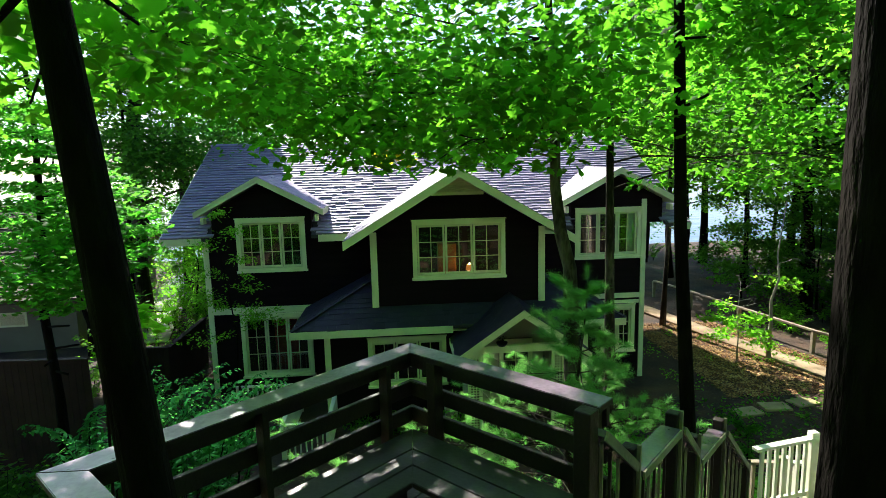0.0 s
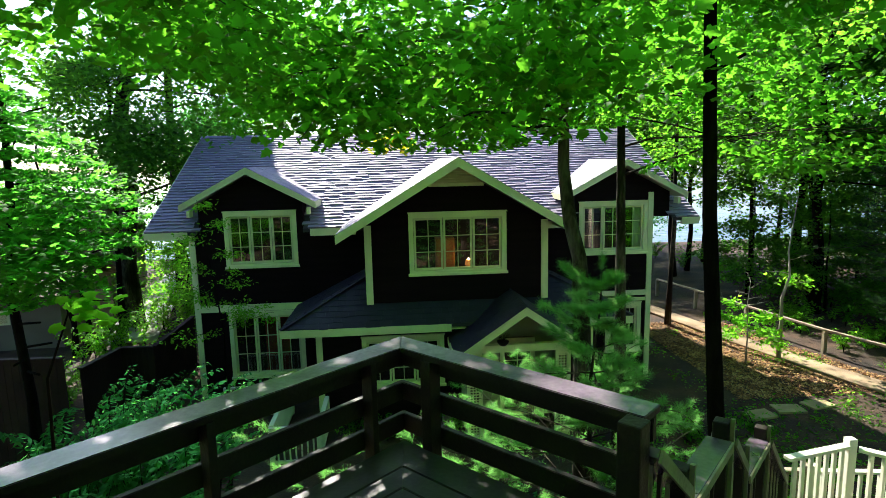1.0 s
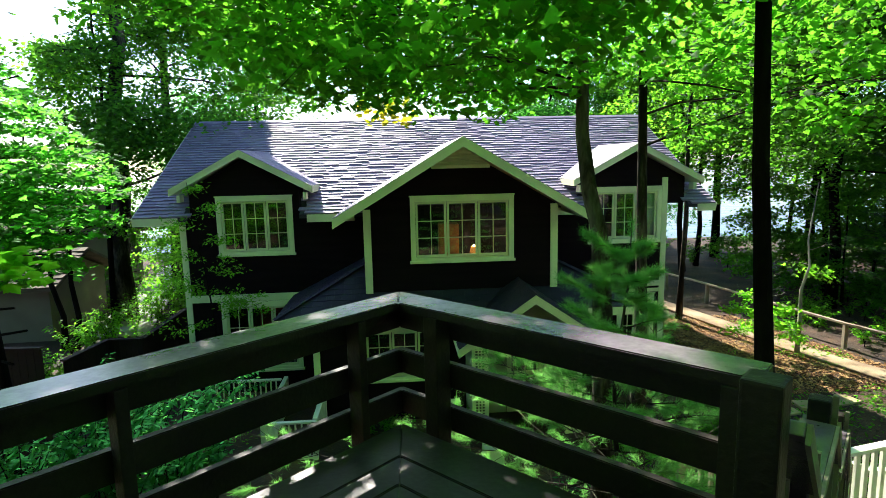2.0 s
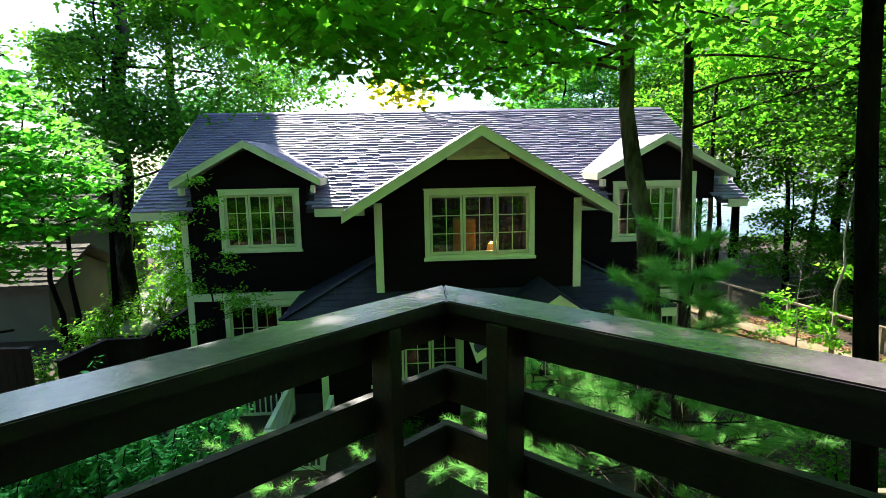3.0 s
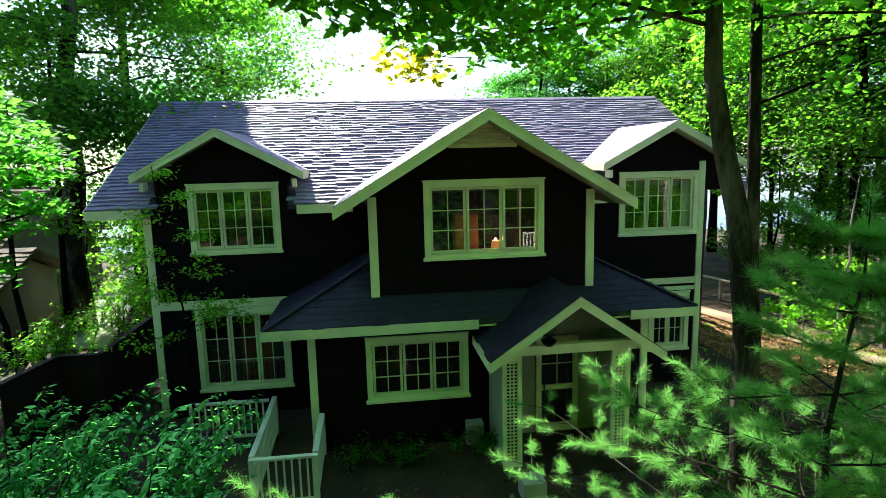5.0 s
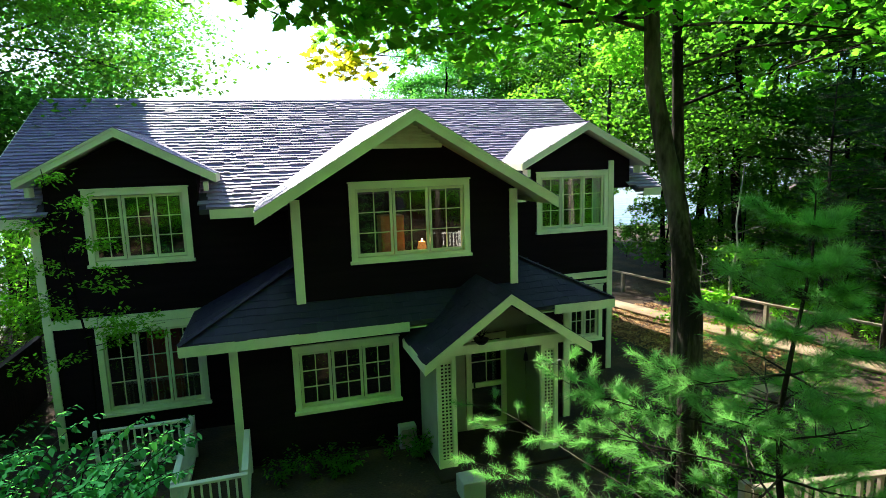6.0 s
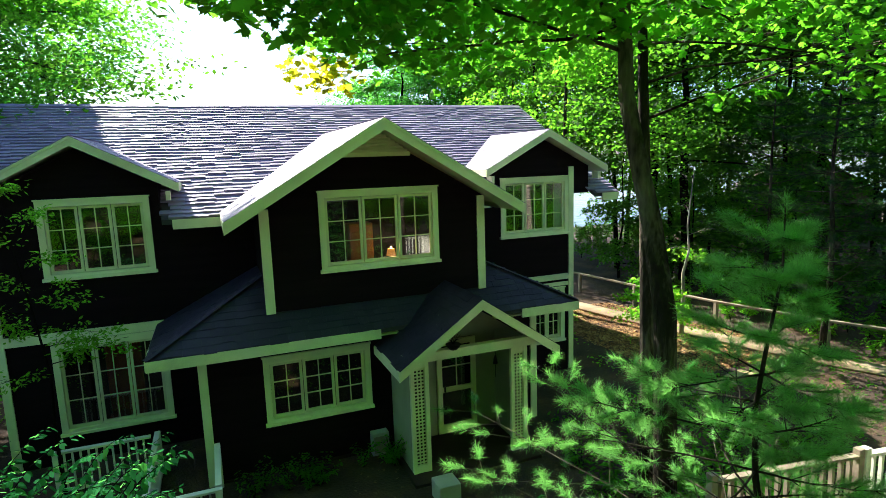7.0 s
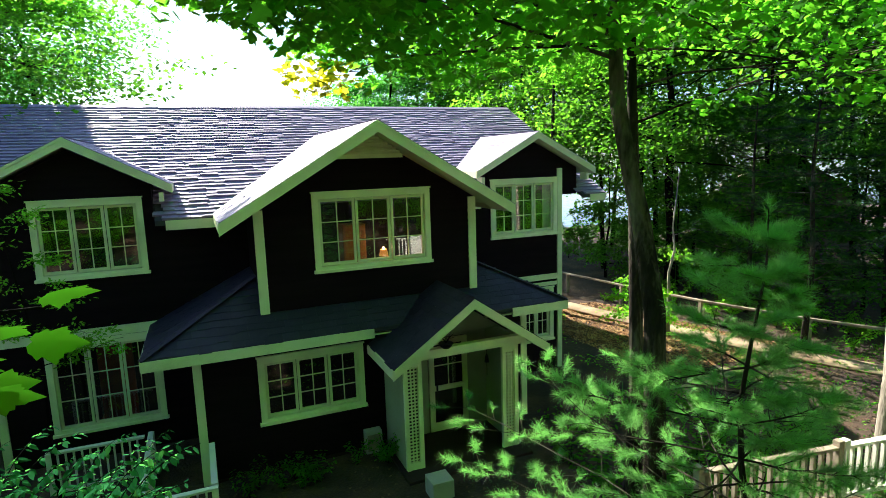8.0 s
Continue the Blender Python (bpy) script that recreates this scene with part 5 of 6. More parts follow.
stem = [(0, 0, -0.2), (0.05, -0.02, gz * 0.45), (0.18, -0.15, gz * 0.8), (0.52, -0.32, gz * 0.97), (0.90, -0.46, gz - 0.08)]
part("stem", tube(stem, [0.02, 0.016, 0.011, 0.006, 0.003], 6), BARK, sapling, smooth=True)
sn = np.random.default_rng(13)
spots = []
for k in range(26):
    f = sn.uniform(0.45, 1.0)
    p = np.array((0.13 + 0.66 * f, -0.15 - 0.31 * f, gz - 0.06 - 0.10 * (1 - f) - sn.choice((0.0, 0.03, 0.06, 0.18)) * sn.uniform(0.6, 1.2)))
    spots.append(p + sn.normal(0, 0.07, 3) * (1, 1, 0.3))
aims = np.stack([sn.uniform(0.3, 1.0, 26), sn.uniform(-0.5, 0.4, 26), sn.uniform(-0.3, 0.05, 26)], 1)
ups = np.stack([sn.normal(0.1, 0.2, 26), sn.normal(-0.25, 0.2, 26), np.full(26, 1.0)], 1)
part("foliage", leaf_cloud("foliage", spots, ups, aims, sn.uniform(0.085, 0.115, 26), TOOTHED, SAPLING_LEAF), SAPLING_LEAF, sapling, kind="stuff")
# garden trees beside the path
base_h = (8.78, 7.42, ground_z(8.78, 7.42))
broadleaf("birch_tree", "pale-barked tree standing by the stair platform", base_h, [(0, 0, -0.3), (0.03, 0, 2), (-0.05, 0.05, 4.5), (0.05, 0.1, 7.5), (0.1, 0.1, 11), (0.1, 0.2, 14)], 0.17,
          limb_set(rng, 10, 0.5, 0.97, 3.0, (0.2, 0.6)), 110, 26, 0.12, 0.8, STAR, LEAF_LIT, BARK_PALE, 14, keep=lambda c: c[:, 2] > 8.0)
base_r = (12.2, 5.4, ground_z(12.2, 5.4))
broadleaf("birch_tree", "pale leaning tree on the slope beyond the stairs", base_r, [(0.2, 0, -0.3), (0.1, 0, 2), (0, 0.05, 4.0), (-0.15, 0.1, 6.5), (-0.3, 0.1, 9), (-0.5, 0.2, 12)], 0.16,
          limb_set(rng, 8, 0.6, 0.97, 2.6, (0.2, 0.6)), 80, 24, 0.12, 0.8, STAR, LEAF_LIT, BARK_PALE, 27, keep=lambda c: c[:, 2] > 7.0)
base_s = (11.35, 15.85, ground_z(11.35, 15.85))
broadleaf("sapling", "small sunlit sapling with pale green leaves", base_s, [(0, 0, -0.1), (0.02, 0, 0.9), (-0.03, 0.03, 1.8), (0.02, 0, 2.7)], 0.025,
          limb_set(rng, 12, 0.25, 0.95, 0.75, (0.1, 0.5)), 80, 14, 0.13, 0.22, STAR, LEAF_LIT, BARK_PALE, 15, "saplings")
base_t = (12.5, 15.95, ground_z(12.5, 15.95))
broadleaf("snag", "thin crooked pale trunk with a few leaves", base_t, [(0, 0, -0.2), (0.02, 0, 1.2), (0.0, 0.02, 2.0), (0.22, 0.02, 2.7), (0.12, 0.02, 3.5), (0.3, 0, 5.2)], 0.07,
          limb_set(rng, 5, 0.5, 0.95, 0.8, (0.1, 0.6)), 14, 10, 0.14, 0.3, STAR, LEAF_LIT, BARK_PALE, 16)
base_w = (10.9, 20.2, ground_z(10.9, 20.2))
broadleaf("maple_tree", "slim bare trunk behind the house corner", base_w, bowed(rng, 13, (0.3, 0.2), 8, 0.1), 0.11, limb_set(rng, 16, 0.40, 0.97, 3.0, (0.0, 0.4)), 420, 26, 0.15, 0.7, STAR, LEAF_LIT, BARK_MID, 23,
          keep=lambda c: (c[:, 2] > 5.6) & (c[:, 0] > 9.4) & ~yard_gap(c))
base_u = (15.5, 29.0, ground_z(15.5, 29.0))
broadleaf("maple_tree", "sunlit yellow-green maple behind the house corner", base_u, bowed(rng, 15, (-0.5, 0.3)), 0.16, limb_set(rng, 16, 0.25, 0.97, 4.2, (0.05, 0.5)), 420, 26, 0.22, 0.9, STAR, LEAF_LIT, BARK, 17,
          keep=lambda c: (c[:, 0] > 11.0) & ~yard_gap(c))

def sky_hole(c):
    """The bright opening beside the big old tree."""
    b = np.degrees(np.arctan2(c[:, 0] - 0.3, c[:, 1] - 1.2)) + 1.5 * np.sin(c[:, 2] * 1.9)
    k = np.degrees(np.arctan2(c[:, 2] - 5.75, np.hypot(c[:, 0] - 0.3, c[:, 1] - 1.2)))
    return (b < -26.5) & (b > -42) & (k > 11.0)


def clear_of_roof(c):
    """Leaves whose shade falls off the roof or on its far left."""
    k = (c[:, 2] - EAVE_Z - SLOPE * (c[:, 1] - EAVE_Y)) / (SUN_DIR.z - SLOPE * SUN_DIR.y)
    x, y = c[:, 0] - SUN_DIR.x * k, c[:, 1] - SUN_DIR.y * k
    return (x < -3.75 + 0.25 * (20.2 - y)) | (y > 20.6) | (y < 14.4)


base_v = (-10.45, 23.4, ground_z(-10.45, 23.4))
broadleaf("maple_tree", "big old twin-stemmed tree with a dense crown behind the house", base_v, bowed(rng, 19, (0.8, 0.6), 8, 0.2), 0.42, limb_set(rng, 26, 0.28, 0.98, 5.0, (-0.05, 0.5)), 1250, 30, 0.175, 1.1, LEAFLET, SHADE_LEAF, BARK_MID, 18, keep=lambda c: clear_of_roof(c) & ~sky_hole(c) & (c[:, 0] > -0.6 * (c[:, 1] - 1.5) + 0.5 * np.sin(c[:, 2] * 2.1)) & ~sun_gap(c, -8.5, -1.8, 4.5, 12.0, 5.5, -2) & ~sun_gap(c, -11.5, -6.5, 17, 28, 1.0, -2) & ~sun_gap(c, -10.2, -7.4, 22, 26.5, 2.8, -2) & ~left_gaps(c) & ~sun_gap(c, 2.6, 3.3, 6.1, 6.9, 3.2, -2))
base_x = (-10.8, 30.2, ground_z(-10.8, 30.2))
broadleaf("maple_tree", "tall dense maple near the shore whose crown shades the roof", base_x, bowed(rng, 21, (0.5, 0.2), 8, 0.2), 0.3, limb_set(rng, 24, 0.45, 0.98, 5.0, (0.0, 0.5)), 1500, 26, 0.22, 1.0, LEAFLET, LEAF, BARK_MID, 24,
          keep=lambda c: clear_of_roof(c) & ~sky_hole(c) & (c[:, 2] > 11.5) & ~sun_gap(c, -8.5, -1.8, 4.5, 12.0, 5.5, -2) & ~left_gaps(c) & ~sun_gap(c, -11.5, -6.5, 17, 28, 1.0, -2) & ~sun_gap(c, -10.2, -7.4, 22, 26.5, 2.8, -2))
broadleaf("maple_tree", "slim dark stem beside the big old tree", (-10.35, 22.4, ground_z(-10.35, 22.4)), bowed(rng, 13, (0.3, 0.2), 8, 0.12), 0.12, limb_set(rng, 8, 0.55, 0.97, 2.4, (0.1, 0.5)), 70, 24, 0.2, 0.8, LEAFLET, LEAF_LIT, BARK, 19, keep=lambda c: (c[:, 2] > 7) & ~left_gaps(c) & ~sun_gap(c, -11.5, -6.5, 17, 28, 1.0, -2) & ~sun_gap(c, -10.2, -7.4, 22, 26.5, 2.8, -2))

for x, y, lean, seed in ((-10.9, 19.9, -0.5, 25), (-10.5, 19.8, 0.4, 26)):
    broadleaf("maple_tree", "thin dark stem before the neighbouring cottage", (x, y, ground_z(x, y)), bowed(rng, 8.0, (lean, 0.2), 8, 0.15), 0.10, limb_set(rng, 8, 0.5, 0.97, 1.6, (0.1, 0.5)), 40, 22, 0.14, 0.5, LEAFLET, SHADE_LEAF, BARK, seed, keep=lambda c: ~left_gaps(c) & (c[:, 2] > 3.6))

# sunlit young trees in the gap beside the house
for k, (x, y, h) in enumerate(((-8.5, 24.2, 4.2), (-8.9, 29.4, 4.8))):
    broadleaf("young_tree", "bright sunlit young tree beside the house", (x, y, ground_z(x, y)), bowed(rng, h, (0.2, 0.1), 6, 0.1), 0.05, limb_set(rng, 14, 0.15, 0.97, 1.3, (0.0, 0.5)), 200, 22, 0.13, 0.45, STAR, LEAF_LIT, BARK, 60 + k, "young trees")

# woodland trees: four shapes, each repeated
rng = random.Random(21)


def wood_tree(kind, seed):
    r = random.Random(seed)
    if kind == "tall":
        return broadleaf("forest_tree", "tall woodland tree with a dark trunk and layered green crown", (0, 0, 0), bowed(r, 17, (0.6, 0.3), 8, 0.2), 0.22, limb_set(r, 22, 0.30, 0.98, 4.2, (-0.05, 0.5)), 1000, 26, 0.175, 0.95, LEAFLET, SHADE_LEAF, BARK, seed)
    if kind == "back":
        return broadleaf("forest_tree", "tall unseen tree behind the deck, cutting the sky light", (0, 0, 0), bowed(r, 17, (0.5, 0.3), 8, 0.2), 0.22, limb_set(r, 20, 0.30, 0.98, 4.2, (-0.05, 0.5)), 420, 20, 0.36, 1.2, LEAFLET, LEAF_LIT, BARK, seed)
    if kind == "slim":
        return broadleaf("forest_tree", "slim woodland tree with a bare dark trunk below its crown", (0, 0, 0), bowed(r, 15, (0.5, -0.4), 8, 0.16), 0.13, limb_set(r, 16, 0.42, 0.98, 3.0, (0.0, 0.5)), 520, 26, 0.165, 0.85, LEAFLET, SHADE_LEAF, BARK, seed)
    if kind == "low":
        return broadleaf("forest_tree", "low understorey tree with leaves down to the ground", (0, 0, 0), bowed(r, 6.5, (0.3, 0.2), 6, 0.15), 0.07, limb_set(r, 16, 0.12, 0.97, 2.0, (0.0, 0.4)), 300, 22, 0.17, 0.65, LEAFLET, SHADE_LEAF, BARK, seed)
    return broadleaf("forest_tree", "round-crowned woodland tree with dense dull green leaves", (0, 0, 0), bowed(r, 13, (0.3, 0.2), 7, 0.15), 0.2, limb_set(r, 22, 0.25, 0.97, 3.6, (0.0, 0.7)), 900, 26, 0.18, 1.0, LEAFLET, LEAF_COOL, BARK, seed)


SPOTS = {
    "tall": [(-33, 36, 1.1), (21, 27, 1.1), (30, 31, 1.1), (29, 18, 1.0), (17.5, 21, 1.0), (25.5, 21, 1.0), (19.5, 33, 1.1), (24, 13.5, 0.95), (-27, 17, 1.0)],
    # unseen trees, added to cut sky light and fill the window reflections
    "back": [(-6, -4.5, 0.86), (0, -5, 0.86), (6.5, -4, 0.79), (-11.5, 0.5, 0.79), (16.5, -1, 0.79), (2.5, -10.5, 0.94), (-4, -12.5, 0.94), (-6, -9, 0.72), (0.5, -8, 0.79), (7, -7, 0.72), (22, 5, 0.65), (13, -3, 0.72), (-9, -2, 0.72), (-13, 4, 0.72), (-3.5, -5.5, 0.65), (4.5, -5, 0.65), (-10, -12, 0.79), (3, -14, 0.79), (12, -12, 0.79), (19, -4, 0.79), (-17, -6, 0.79)],
    "slim": [(22.6, 31, 1.0), (26.5, 27, 1.0), (23.5, 17.0, 1.0), (18.0, 26, 0.95), (17.0, 30.5, 1.05), (19.2, 23.5, 1.0), (16.2, 34, 1.0), (20.8, 18.8, 0.95), (28, 24, 1.0), (32, 25, 1.0), (14.2, 37, 1.0),
             (-1.5, -11, 1.0), (9, -9.5, 1.0), (9.5, -1.5, 0.9), (-6.5, -4, 0.9), (18.5, 12.0, 0.9), (21.5, 9.5, 0.9)],
    "low": [(-11.9, 26.5, 0.35), (-8.4, 26.5, 0.6), (-13.8, 31.5, 0.8), (21, 23, 1.0), (24, 24, 1.0), (23, 28.5, 1.1), (27, 30, 1.1), (18, 21, 0.8), (16.5, 24, 0.9), (18.5, 17, 0.8), (20.5, 14.8, 0.9), (22.5, 12, 0.9), (19.0, 8.8, 0.7), (-24, 24, 0.8), (25, 9, 0.9)],
    "round": [(-8.6, 40.5, 1.3), (10.2, 37.5, 1.0), (13.5, 40, 1.0), (17.5, 40.5, 1.0), (9.5, 40, 0.8), (-13, 41, 0.75), (-2.0, 39, 0.42), (3.0, 39.5, 0.38), (-6.5, 39, 0.55), (37, 24, 1.1), (-31, 29, 1.1), (6.5, 40, 0.45), (-32, 14, 1.0), (34, 14, 1.0)],
}
for k, (kind, spots) in enumerate(SPOTS.items()):
    first = None
    for x, y, sc in spots:
        m = Matrix.Translation((x, y, ground_z(x, y))) @ Matrix.Rotation(rng.uniform(0, math.tau), 4, "Z") @ Matrix.Diagonal((sc, sc, sc * rng.uniform(0.92, 1.08), 1))
        if first is None:
            first = wood_tree(kind, 40 + k)
            first.matrix_basis = m
            plain = first
        else:
            t = copy_thing(plain, Matrix())
            t.matrix_basis = m


# ---- white pine in front of the porch, and shaded ones by the yard ----
def pine(name, label, base, height, reach, seed, low=0.12, needle=None, step=0.23, tufts=1.0, brush=120, length=0.105, whorl=4, lean=(0, 0, 0)):
    """Whorls of boughs with flat fans of twigs; every twig ends in a round brush of needles."""
    r, nr = random.Random(seed), np.random.default_rng(seed)
    p = thing(name, label, "tree", "pines", at=base)
    trunk = [(0.05 * math.sin(i), 0.05 * math.cos(i * 1.3), height * i / 8 - (0.2 if i == 0 else 0)) for i in range(9)]
    bm = tube(trunk, [0.011 * height * (1 - 0.115 * i) for i in range(9)], 8)
    tips = []
    z, turn = low * height, 0.0
    while z < height * 0.97:
        f = z / height
        for k in range(whorl):
            b = turn + k * math.tau / whorl + r.uniform(-0.3, 0.3)
            ln = reach * (1.0 - f) ** 0.85 * r.uniform(0.45, 1.2) + 0.10
            d = Vector((math.cos(b), math.sin(b), r.uniform(-0.05, 0.22)))
            ln *= (1.0 + 0.4 * d.dot(Vector(lean))) * (0.65 if f > 0.62 and lean[0] else 1.0)        # longer towards the light, thin at the top
            start = Vector(trunk[min(8, round(f * 8))])
            pts = [Vector((start.x, start.y, z))]
            for s in range(7):
                d = (d + Vector((r.uniform(-0.14, 0.14), r.uniform(-0.14, 0.14), r.uniform(-0.09, 0.12)))).normalized()
                pts.append(pts[-1] + d * ln / 7)
            tube(pts, [0.003 + 0.0016 * height * (1 - 0.14 * s) for s in range(8)], 5, bm)
            side = d.cross(Vector((0, 0, 1))).normalized()
            for s in range(2, 8):
                away = (pts[s] - pts[s - 1]).normalized()
                for sx in (-1, 1):
                    if r.random() > tufts * (0.55 + 0.07 * s):
                        continue
                    e = (away * r.uniform(0.5, 1.0) + side * sx * r.uniform(0.5, 1.0) + Vector((0, 0, r.uniform(-0.12, 0.22)))).normalized()
                    tw = ln * (0.30 - 0.025 * s) * r.uniform(0.7, 1.3) + 0.05
                    q = pts[s] + e * tw
                    tube([pts[s], q], [0.0045, 0.0025], 4, bm)
                    tips.append((q, e))
                    if tw > 0.2:
                        g = (e + side * sx * 0.6 + Vector((0, 0, r.uniform(-0.2, 0.3)))).normalized()
                        m = pts[s].lerp(q, 0.55)
                        tube([m, m + g * 0.12], [0.004, 0.0025], 4, bm)
                        tips.append((m + g * 0.12, g))
            tips.append((pts[-1], d.copy()))
        z += step * r.uniform(0.8, 1.2)
        turn += 0.75
    tips.append((Vector(trunk[-1]), Vector((0, 0, 1))))
    part("trunk", bm, BARK_MID, p, smooth=True)
    c, a = [], []
    for q, d in tips:
        n = int(brush * r.uniform(0.7, 1.2))
        e = nr.normal(0, 0.42, (n, 3)) + np.array(d) * 0.8 + np.array((0, 0, 0.10))
        e /= np.linalg.norm(e, axis=1, keepdims=True)
        c.append(np.array(q) - np.outer(nr.uniform(-0.01, 0.15, n), np.array(d)))
        a.append(e)
    c, a = np.concatenate(c), np.concatenate(a)
    me = leaf_cloud("needles", c, nr.normal(0, 1, c.shape), a, length * nr.uniform(0.75, 1.15, len(c)), NEEDLE_SHAPE, needle or NEEDLE)
    part("needles", me, needle or NEEDLE, p, kind="stuff")
    return p


pine("pine_tree", "young white pine with long soft needles before the porch", (2.68, 5.15, ground_z(2.68, 5.15)), 5.4 - ground_z(2.68, 5.15), 2.9, 33, brush=135, lean=(-0.8, 0.6, 0))
big = pine("pine_tree", "shaded pine with drooping branches beside the yard", (14.4, 12.7, ground_z(14.4, 12.7)), 9.0, 2.8, 32, 0.2, NEEDLE_SHADED, 0.42, 1.0, 36, 0.17)
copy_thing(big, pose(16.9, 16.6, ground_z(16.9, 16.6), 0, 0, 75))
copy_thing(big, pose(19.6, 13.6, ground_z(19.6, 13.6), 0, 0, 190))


# ---- shrubs ----
def shrub(name, label, spots, height, spread, seed, leaf, size, per_stem=26, shape=OVATE):
    """Arching stems with paired leaves."""
    r, nr = random.Random(seed), np.random.default_rng(seed)
    s = thing(name, label, "shrub", "shrubs", at=(spots[0][0], spots[0][1], ground_z(*spots[0])))
    o = Vector(s.location)
    bm = bmesh.new()
    c, u, a = [], [], []
    for x, y in spots:
        for _ in range(5):
            b = r.uniform(0, math.tau)
            h = height * r.uniform(0.6, 1.1)
            sp = spread * r.uniform(0.5, 1.2)
            p = [Vector((x, y, ground_z(x, y) - 0.1)) - o]
            for k in range(1, 8):
                f = k / 7
                p.append(p[0] + Vector((math.cos(b) * sp * f * f, math.sin(b) * sp * f * f, h * (1.25 * f - 0.25 * f * f) + 0.1)))
            tube(p, [0.014 * (1 - 0.12 * k) for k in range(8)], 4, bm)
            for k in range(per_stem):
                f = 0.25 + 0.75 * k / per_stem
                i = min(int(f * 7), 6)
                q = p[i].lerp(p[i + 1], f * 7 - i)
                d = (p[i + 1] - p[i]).normalized()
                side = Matrix.Rotation(r.uniform(-1.0, 1.0), 3, d) @ d.cross(Vector((0, 0, 1))).normalized()
                q = q + Vector((r.uniform(-0.05, 0.05), r.uniform(-0.05, 0.05), r.uniform(-0.04, 0.04)))
                for sx in (-1, 1):
                    e = side * sx + d * 0.5 + Vector((r.uniform(-0.4, 0.4), r.uniform(-0.4, 0.4), r.uniform(-0.6, 0.0)))
                    c.append(tuple(q + side * sx * 0.012))
                    a.append(tuple(e))
                    u.append((side.x * sx * 0.35 + r.uniform(-0.45, 0.45), side.y * sx * 0.35 + r.uniform(-0.45, 0.45), 1.0))
    part("stem", bm, BARK, s, kind="stuff")
    me = leaf_cloud("foliage", np.array(c), np.array(u), np.array(a), size * nr.uniform(0.7, 1.25, len(c)), shape, leaf)
    part("foliage", me, leaf, s, kind="stuff")


def frond_shrub(label, spots, seed, leaf, size):
    """Tall stems that arch over at the top, each with two close rows of drooping leaves."""
    r = random.Random(seed)
    s = thing("shrub", label, "shrub", "shrubs", at=(spots[0][0], spots[0][1], ground_z(*spots[0])))
    o = Vector(s.location)
    bm = bmesh.new()
    c, u, a, z = [], [], [], []
    for x, y in spots:
        for _ in range(5):
            b = r.gauss(-0.2, 0.9)
            h, sp = r.uniform(1.7, 3.05), r.uniform(0.7, 1.35)
            p = [Vector((x, y, ground_z(x, y) - 0.1)) - o]
            for k in range(1, 11):
                f = k / 10
                p.append(p[0] + Vector((math.cos(b) * sp * f ** 2.2, math.sin(b) * sp * f ** 2.2, h * (1.5 * f - 0.5 * f ** 3) + 0.1)))
            tube(p, [0.013 * (1 - 0.085 * k) for k in range(11)], 4, bm)
            n = int(h * 11)
            for k in range(n):
                f = 0.35 + 0.65 * min(1.0, max(0.0, (k + r.uniform(-0.8, 0.8)) / n))
                i = min(int(f * 10), 9)
                q = p[i].lerp(p[i + 1], f * 10 - i)
                d = (p[i + 1] - p[i]).normalized()
                side = d.cross(Vector((math.sin(b) * 0.15, 0.1, 1))).normalized()
                for sx in (-1, 1):
                    e = side * sx * 0.9 + d * r.uniform(0.0, 0.7) + Vector((r.uniform(-0.35, 0.35), r.uniform(-0.35, 0.35), r.uniform(-0.8, -0.05)))
                    c.append(tuple(q + side * sx * 0.01))
                    a.append(tuple(e))
                    u.append((side.x * sx * 0.3 + r.uniform(-0.45, 0.45), side.y * sx * 0.3 + r.uniform(-0.45, 0.45), 1.0))
                    z.append(size * (1.2 - 0.6 * f ** 3) * r.uniform(0.6, 1.3))
    part("stem", bm, BARK, s, kind="stuff")
    part("foliage", leaf_cloud("foliage", np.array(c), np.array(u), np.array(a), np.array(z), OVATE, leaf), leaf, s, kind="stuff")


r = random.Random(5)
frond_shrub("large arching shrub with close rows of fresh green leaves", [(-3.3 + r.uniform(-1.5, 0.9), 8.1 + r.uniform(-0.8, 0.8)) for _ in range(30)], 51, SHRUB_LEAF, 0.125)
shrub("shrub", "large arching shrub with fresh green pointed leaves", [(-6.0 + r.uniform(-1.4, 1.2), 8.2 + r.uniform(-1.0, 1.0)) for _ in range(30)], 1.3, 0.8, 52, SHADE_LEAF, 0.125, 24, BROAD)
shrub("shrub", "low dark shrub against the foundation", [(0.3 + r.uniform(-1.3, 1.6), 12.3 + r.uniform(-0.25, 0.2)) for _ in range(12)], 0.5, 0.35, 53, LEAF, 0.08, 14)
shrub("shrub", "low green undergrowth on the slope below the deck", [(0.6 + r.uniform(-2.2, 2.6), 6.0 + r.uniform(-1.6, 2.4)) for _ in range(34)], 0.8, 0.7, 54, SHRUB_LEAF, 0.12, 16)
shrub("shrub", "green undergrowth beside the stairs", [(6.5 + r.uniform(-2.0, 2.4), 9.4 + r.uniform(-2.0, 2.0)) for _ in range(30)], 0.6, 0.6, 55, LEAF, 0.12, 14)
shrub("shrub", "sunlit low plants beyond the rail fence", [(15.6 + r.uniform(-0.6, 2.2), 14.5 + r.uniform(-4.0, 7.0)) for _ in range(40)], 0.7, 0.6, 56, LEAF_LIT, 0.13, 14)
shrub("shrub", "sunlit plants behind the end of the dark fence", [(-9.2 + r.uniform(-0.9, 1.0), 14.6 + r.uniform(-2.0, 2.4)) for _ in range(26)], 0.9, 0.6, 65, LEAF_LIT, 0.13, 16)
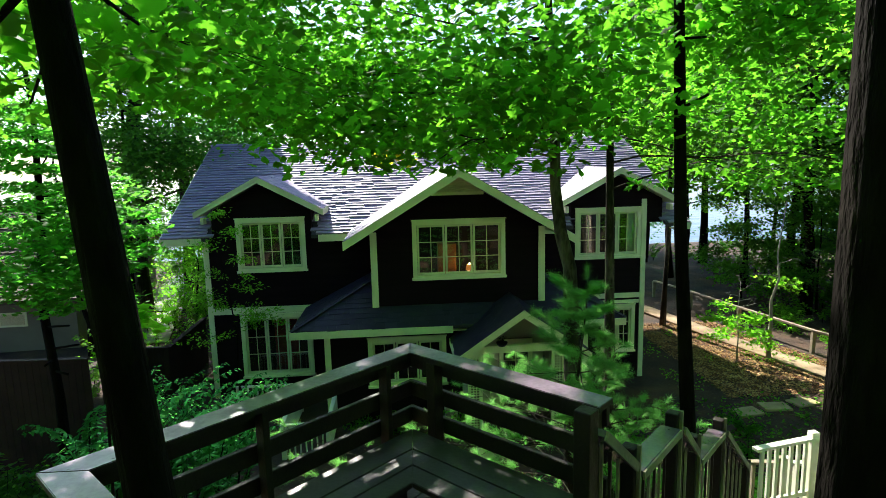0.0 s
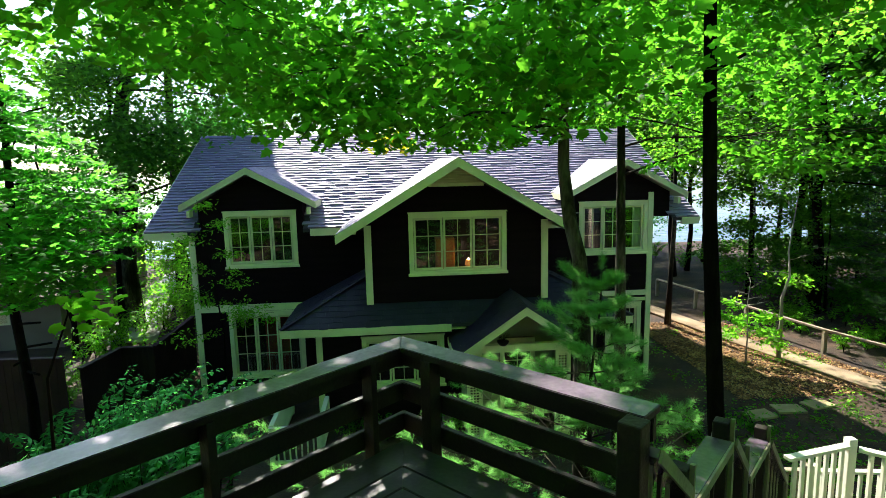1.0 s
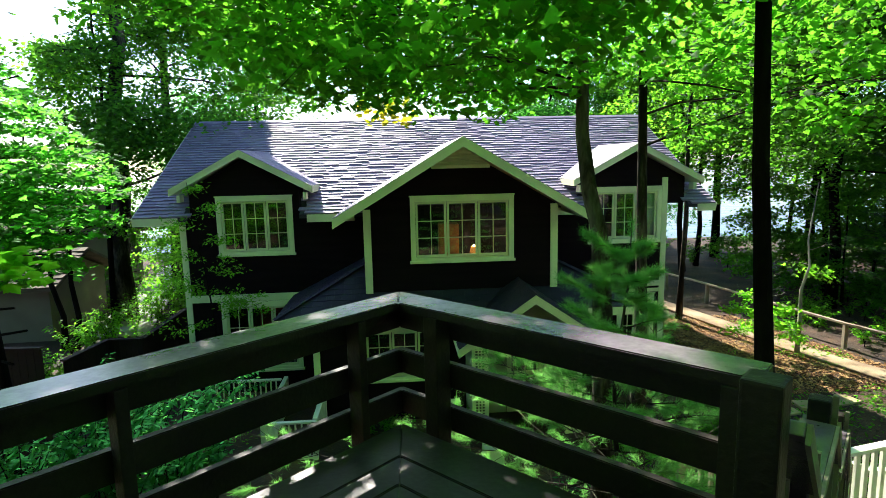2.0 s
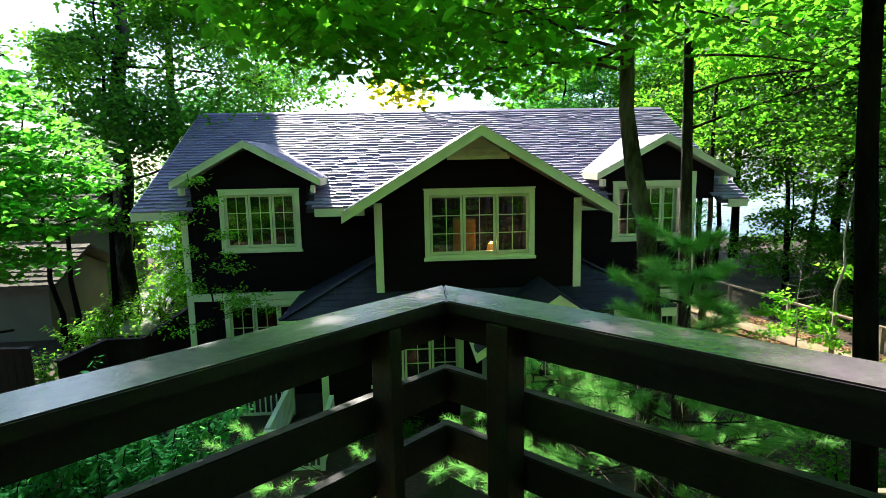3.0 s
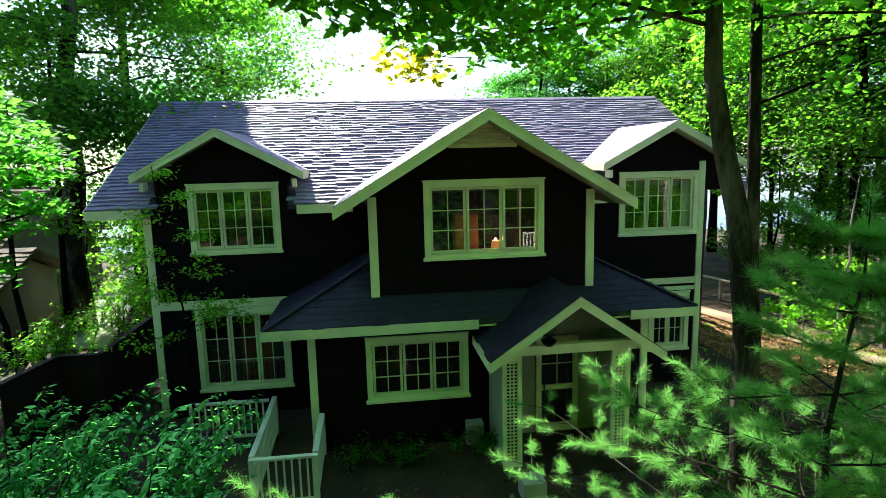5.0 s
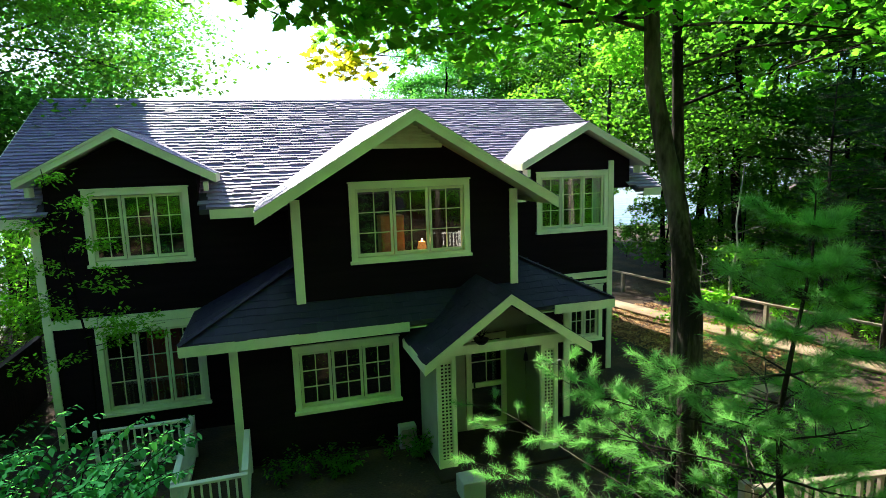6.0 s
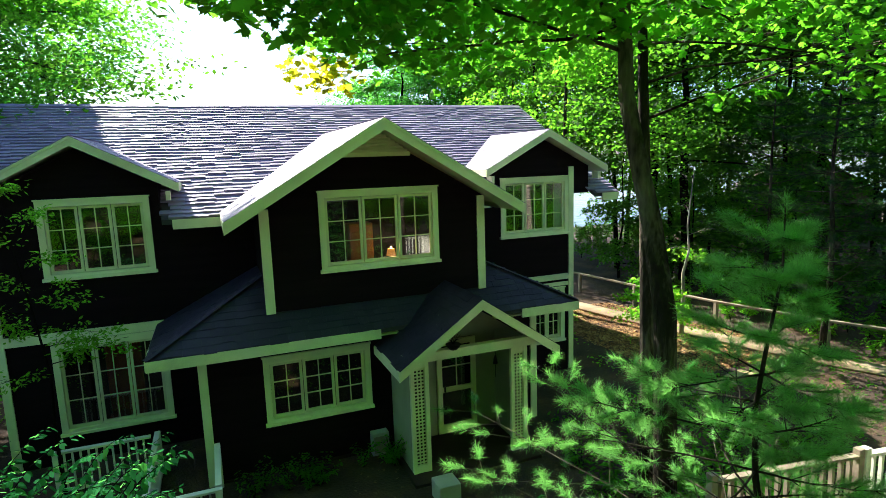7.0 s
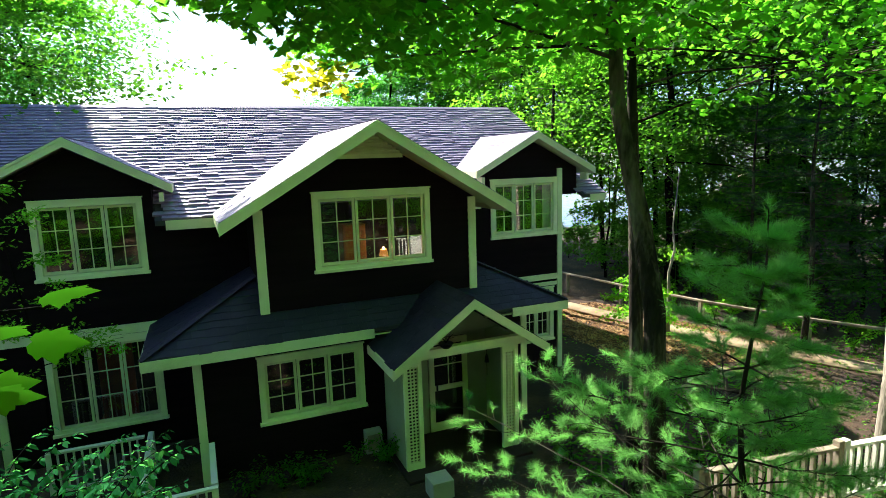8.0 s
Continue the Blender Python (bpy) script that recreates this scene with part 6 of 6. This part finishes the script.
broadleaf("small_tree", "slender small-leaved tree growing against the window", (-3.82, 13.55, -0.1), [(0, 0, -0.1), (-0.04, 0.05, 1.3), (0.02, 0, 2.4), (-0.1, 0.05, 3.4), (-0.25, 0.1, 4.4), (-0.4, 0.1, 5.75)], 0.035,
          [(0.5, 0.0, 0.8, 0.25), (0.54, 3.0, 0.6, 0.3), (0.58, -0.3, 0.8, 0.1), (0.62, 3.4, 0.7, 0.3), (0.66, -0.6, 0.9, 0.3), (0.72, 2.7, 0.6, 0.4), (0.78, 0.3, 0.6, 0.5), (0.84, 3.3, 0.5, 0.5), (0.9, -0.4, 0.45, 0.6), (0.96, 1.0, 0.3, 0.8), (0.44, 0.3, 1.0, 0.1), (0.4, 3.4, 0.9, 0.2)],
          160, 14, 0.085, 0.2, OVATE, LEAF_LIT, BARK, 57, "garden trees", sides=6)
shrub("shrub", "dark woodland undergrowth under the trees", [(22 + r.uniform(-5.5, 9), 24 + r.uniform(-8, 12)) for _ in range(60)], 1.3, 1.0, 59, LEAF, 0.2, 18)
shrub("shrub", "shaded undergrowth beyond the dark fence", [(-8.6 + r.uniform(-1.6, 1.5), 21.5 + r.uniform(-3, 4)) for _ in range(36)], 1.3, 0.7, 58, LEAF_LIT, 0.14, 14)

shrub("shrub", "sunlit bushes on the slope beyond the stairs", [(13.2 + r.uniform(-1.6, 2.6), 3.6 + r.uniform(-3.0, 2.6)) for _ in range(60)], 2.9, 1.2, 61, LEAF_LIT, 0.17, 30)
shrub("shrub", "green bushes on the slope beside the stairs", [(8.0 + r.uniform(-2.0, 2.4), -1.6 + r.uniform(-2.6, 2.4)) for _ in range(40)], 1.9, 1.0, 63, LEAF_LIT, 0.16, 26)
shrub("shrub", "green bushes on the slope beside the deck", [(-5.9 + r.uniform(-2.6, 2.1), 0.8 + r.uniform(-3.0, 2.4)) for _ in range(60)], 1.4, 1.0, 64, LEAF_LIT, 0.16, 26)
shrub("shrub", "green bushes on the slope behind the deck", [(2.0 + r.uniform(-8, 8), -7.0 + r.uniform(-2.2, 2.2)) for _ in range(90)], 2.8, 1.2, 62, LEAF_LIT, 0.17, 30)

# ---- ground cover and fallen leaves ----
nr = np.random.default_rng(77)


def scatter(name, label, count, xr, yr_, size, shape, mat, lift, up_jitter, keep):
    x, y = nr.uniform(*xr, count), nr.uniform(*yr_, count)
    ok = keep(x, y)
    x, y = x[ok], y[ok]
    z = np.array([ground_z(a, b) for a, b in zip(x, y)]) + lift * nr.uniform(0.3, 1.6, len(x))
    a = nr.uniform(0, math.tau, len(x))
    up = np.stack([nr.normal(0, up_jitter, len(x)), nr.normal(0, up_jitter, len(x)), np.ones(len(x))], 1)
    me = leaf_cloud(name, np.stack([x, y, z], 1), up, np.stack([np.cos(a), np.sin(a), 0.2 * np.ones(len(x))], 1), size * nr.uniform(0.6, 1.3, len(x)), shape, mat)
    tagged(part(name, me, mat, None), label, "plants", kind="stuff")


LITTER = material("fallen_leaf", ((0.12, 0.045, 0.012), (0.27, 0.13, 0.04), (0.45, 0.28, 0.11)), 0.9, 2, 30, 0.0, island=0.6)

# same litter, darkened to paint in the shade outside the sunlit strip
SHADE_LITTER = material("shaded_fallen_leaf", ((0.025, 0.013, 0.006), (0.07, 0.036, 0.015), (0.13, 0.075, 0.03)), 0.8, 2, 30, 0.0, island=0.6)


def open_ground(x, y):
    return ~((x > -5.4) & (x < 8.3) & (y > 12.8)) & ~((x > 1.8) & (x < 4.7) & (y > 11.2)) & ~((x > -2.5) & (x < -1.2) & (y > 11.2))


def patchy(x, y):
    return np.array([noise.noise(Vector((a * 0.5, b * 0.5, 9))) > -0.05 for a, b in zip(x, y)]) & open_ground(x, y)


scatter("fallen_leaves", "brown fallen leaves over the ground", 14000, (-9, 20), (3, 24), 0.075, STAR, SHADE_LITTER, 0.02, 0.25, open_ground)
scatter("fallen_leaves", "orange and tan leaves strewn beside the rail fence", 30000, (9.6, 16), (13.2, 20.5), 0.075, STAR, LITTER, 0.025, 0.3, lambda x, y: open_ground(x, y) & (x < 14.0 + (16.3 - y) * 0.22))
scatter("ground_cover", "low patchy green ground cover", 18000, (-9, 9.5), (3, 24), 0.10, OVATE, LEAF_LIT, 0.08, 0.4, lambda x, y: patchy(x, y) & ~((x > -2.6) & (x < 8.5) & (y > 9.4)))

scatter("ground_cover", "yellow-green plants in the sun between litter and path", 5000, (10.5, 15.5), (11.5, 19.5), 0.10, OVATE, LEAF_LIT, 0.08, 0.4, lambda x, y: patchy(x, y) & (np.sin(x * 2.1) + np.sin(y * 1.7) > 0.2))
scatter("ground_cover", "low green plants below the stairs and yard", 5000, (5.5, 17), (4, 13.2), 0.11, OVATE, LEAF, 0.10, 0.45, open_ground)

# ---- single roof tabs between dormer and bay ----
TAB_W = (0.22, 0.30, 0.34, 0.38)
tab_meshes = []
for k in range(4):
    sh = Shingles(90 + k)
    sh.tab(Vector((0, 0, 0)), Vector((1, 0, 0)), Vector((0, 1, 0)), Vector((0, 0, 1)), TAB_W[k], 0.165)
    me = bpy.data.meshes.new("shingle")
    me.from_pydata([tuple(p) for p in sh.v], [], sh.f)
    me.materials.append(SHINGLE)
    tab_meshes.append(me)
r = random.Random(8)
vdir = UP.normalized()
rows = int(UP.length / 0.165)
step = UP.length / rows
tilt = Matrix((Vector((1, 0, 0)), vdir, Vector((1, 0, 0)).cross(vdir))).transposed().to_4x4()
for i in range(rows):
    s = i * step
    if not PICK[2] < s < PICK[3]:
        continue
    x, end = PICK[0] + STAGGER[i % 4], PICK[1] + STAGGER[i % 4]
    while x < end - 0.01:
        k = r.randrange(4)
        if x + TAB_W[k] > end - 0.1:
            k = 4                                  # the last of a row closes it
        w = TAB_W[k] if k < 4 else end - x
        ob = part("shingle", tab_meshes[min(k, 3)], SHINGLE, roof)
        ob.matrix_basis = Matrix.Translation(Vector((x, EAVE_Y, EAVE_Z)) + vdir * s) @ tilt @ Matrix.Diagonal((w / TAB_W[min(k, 3)], 1, 1, 1))
        x += w
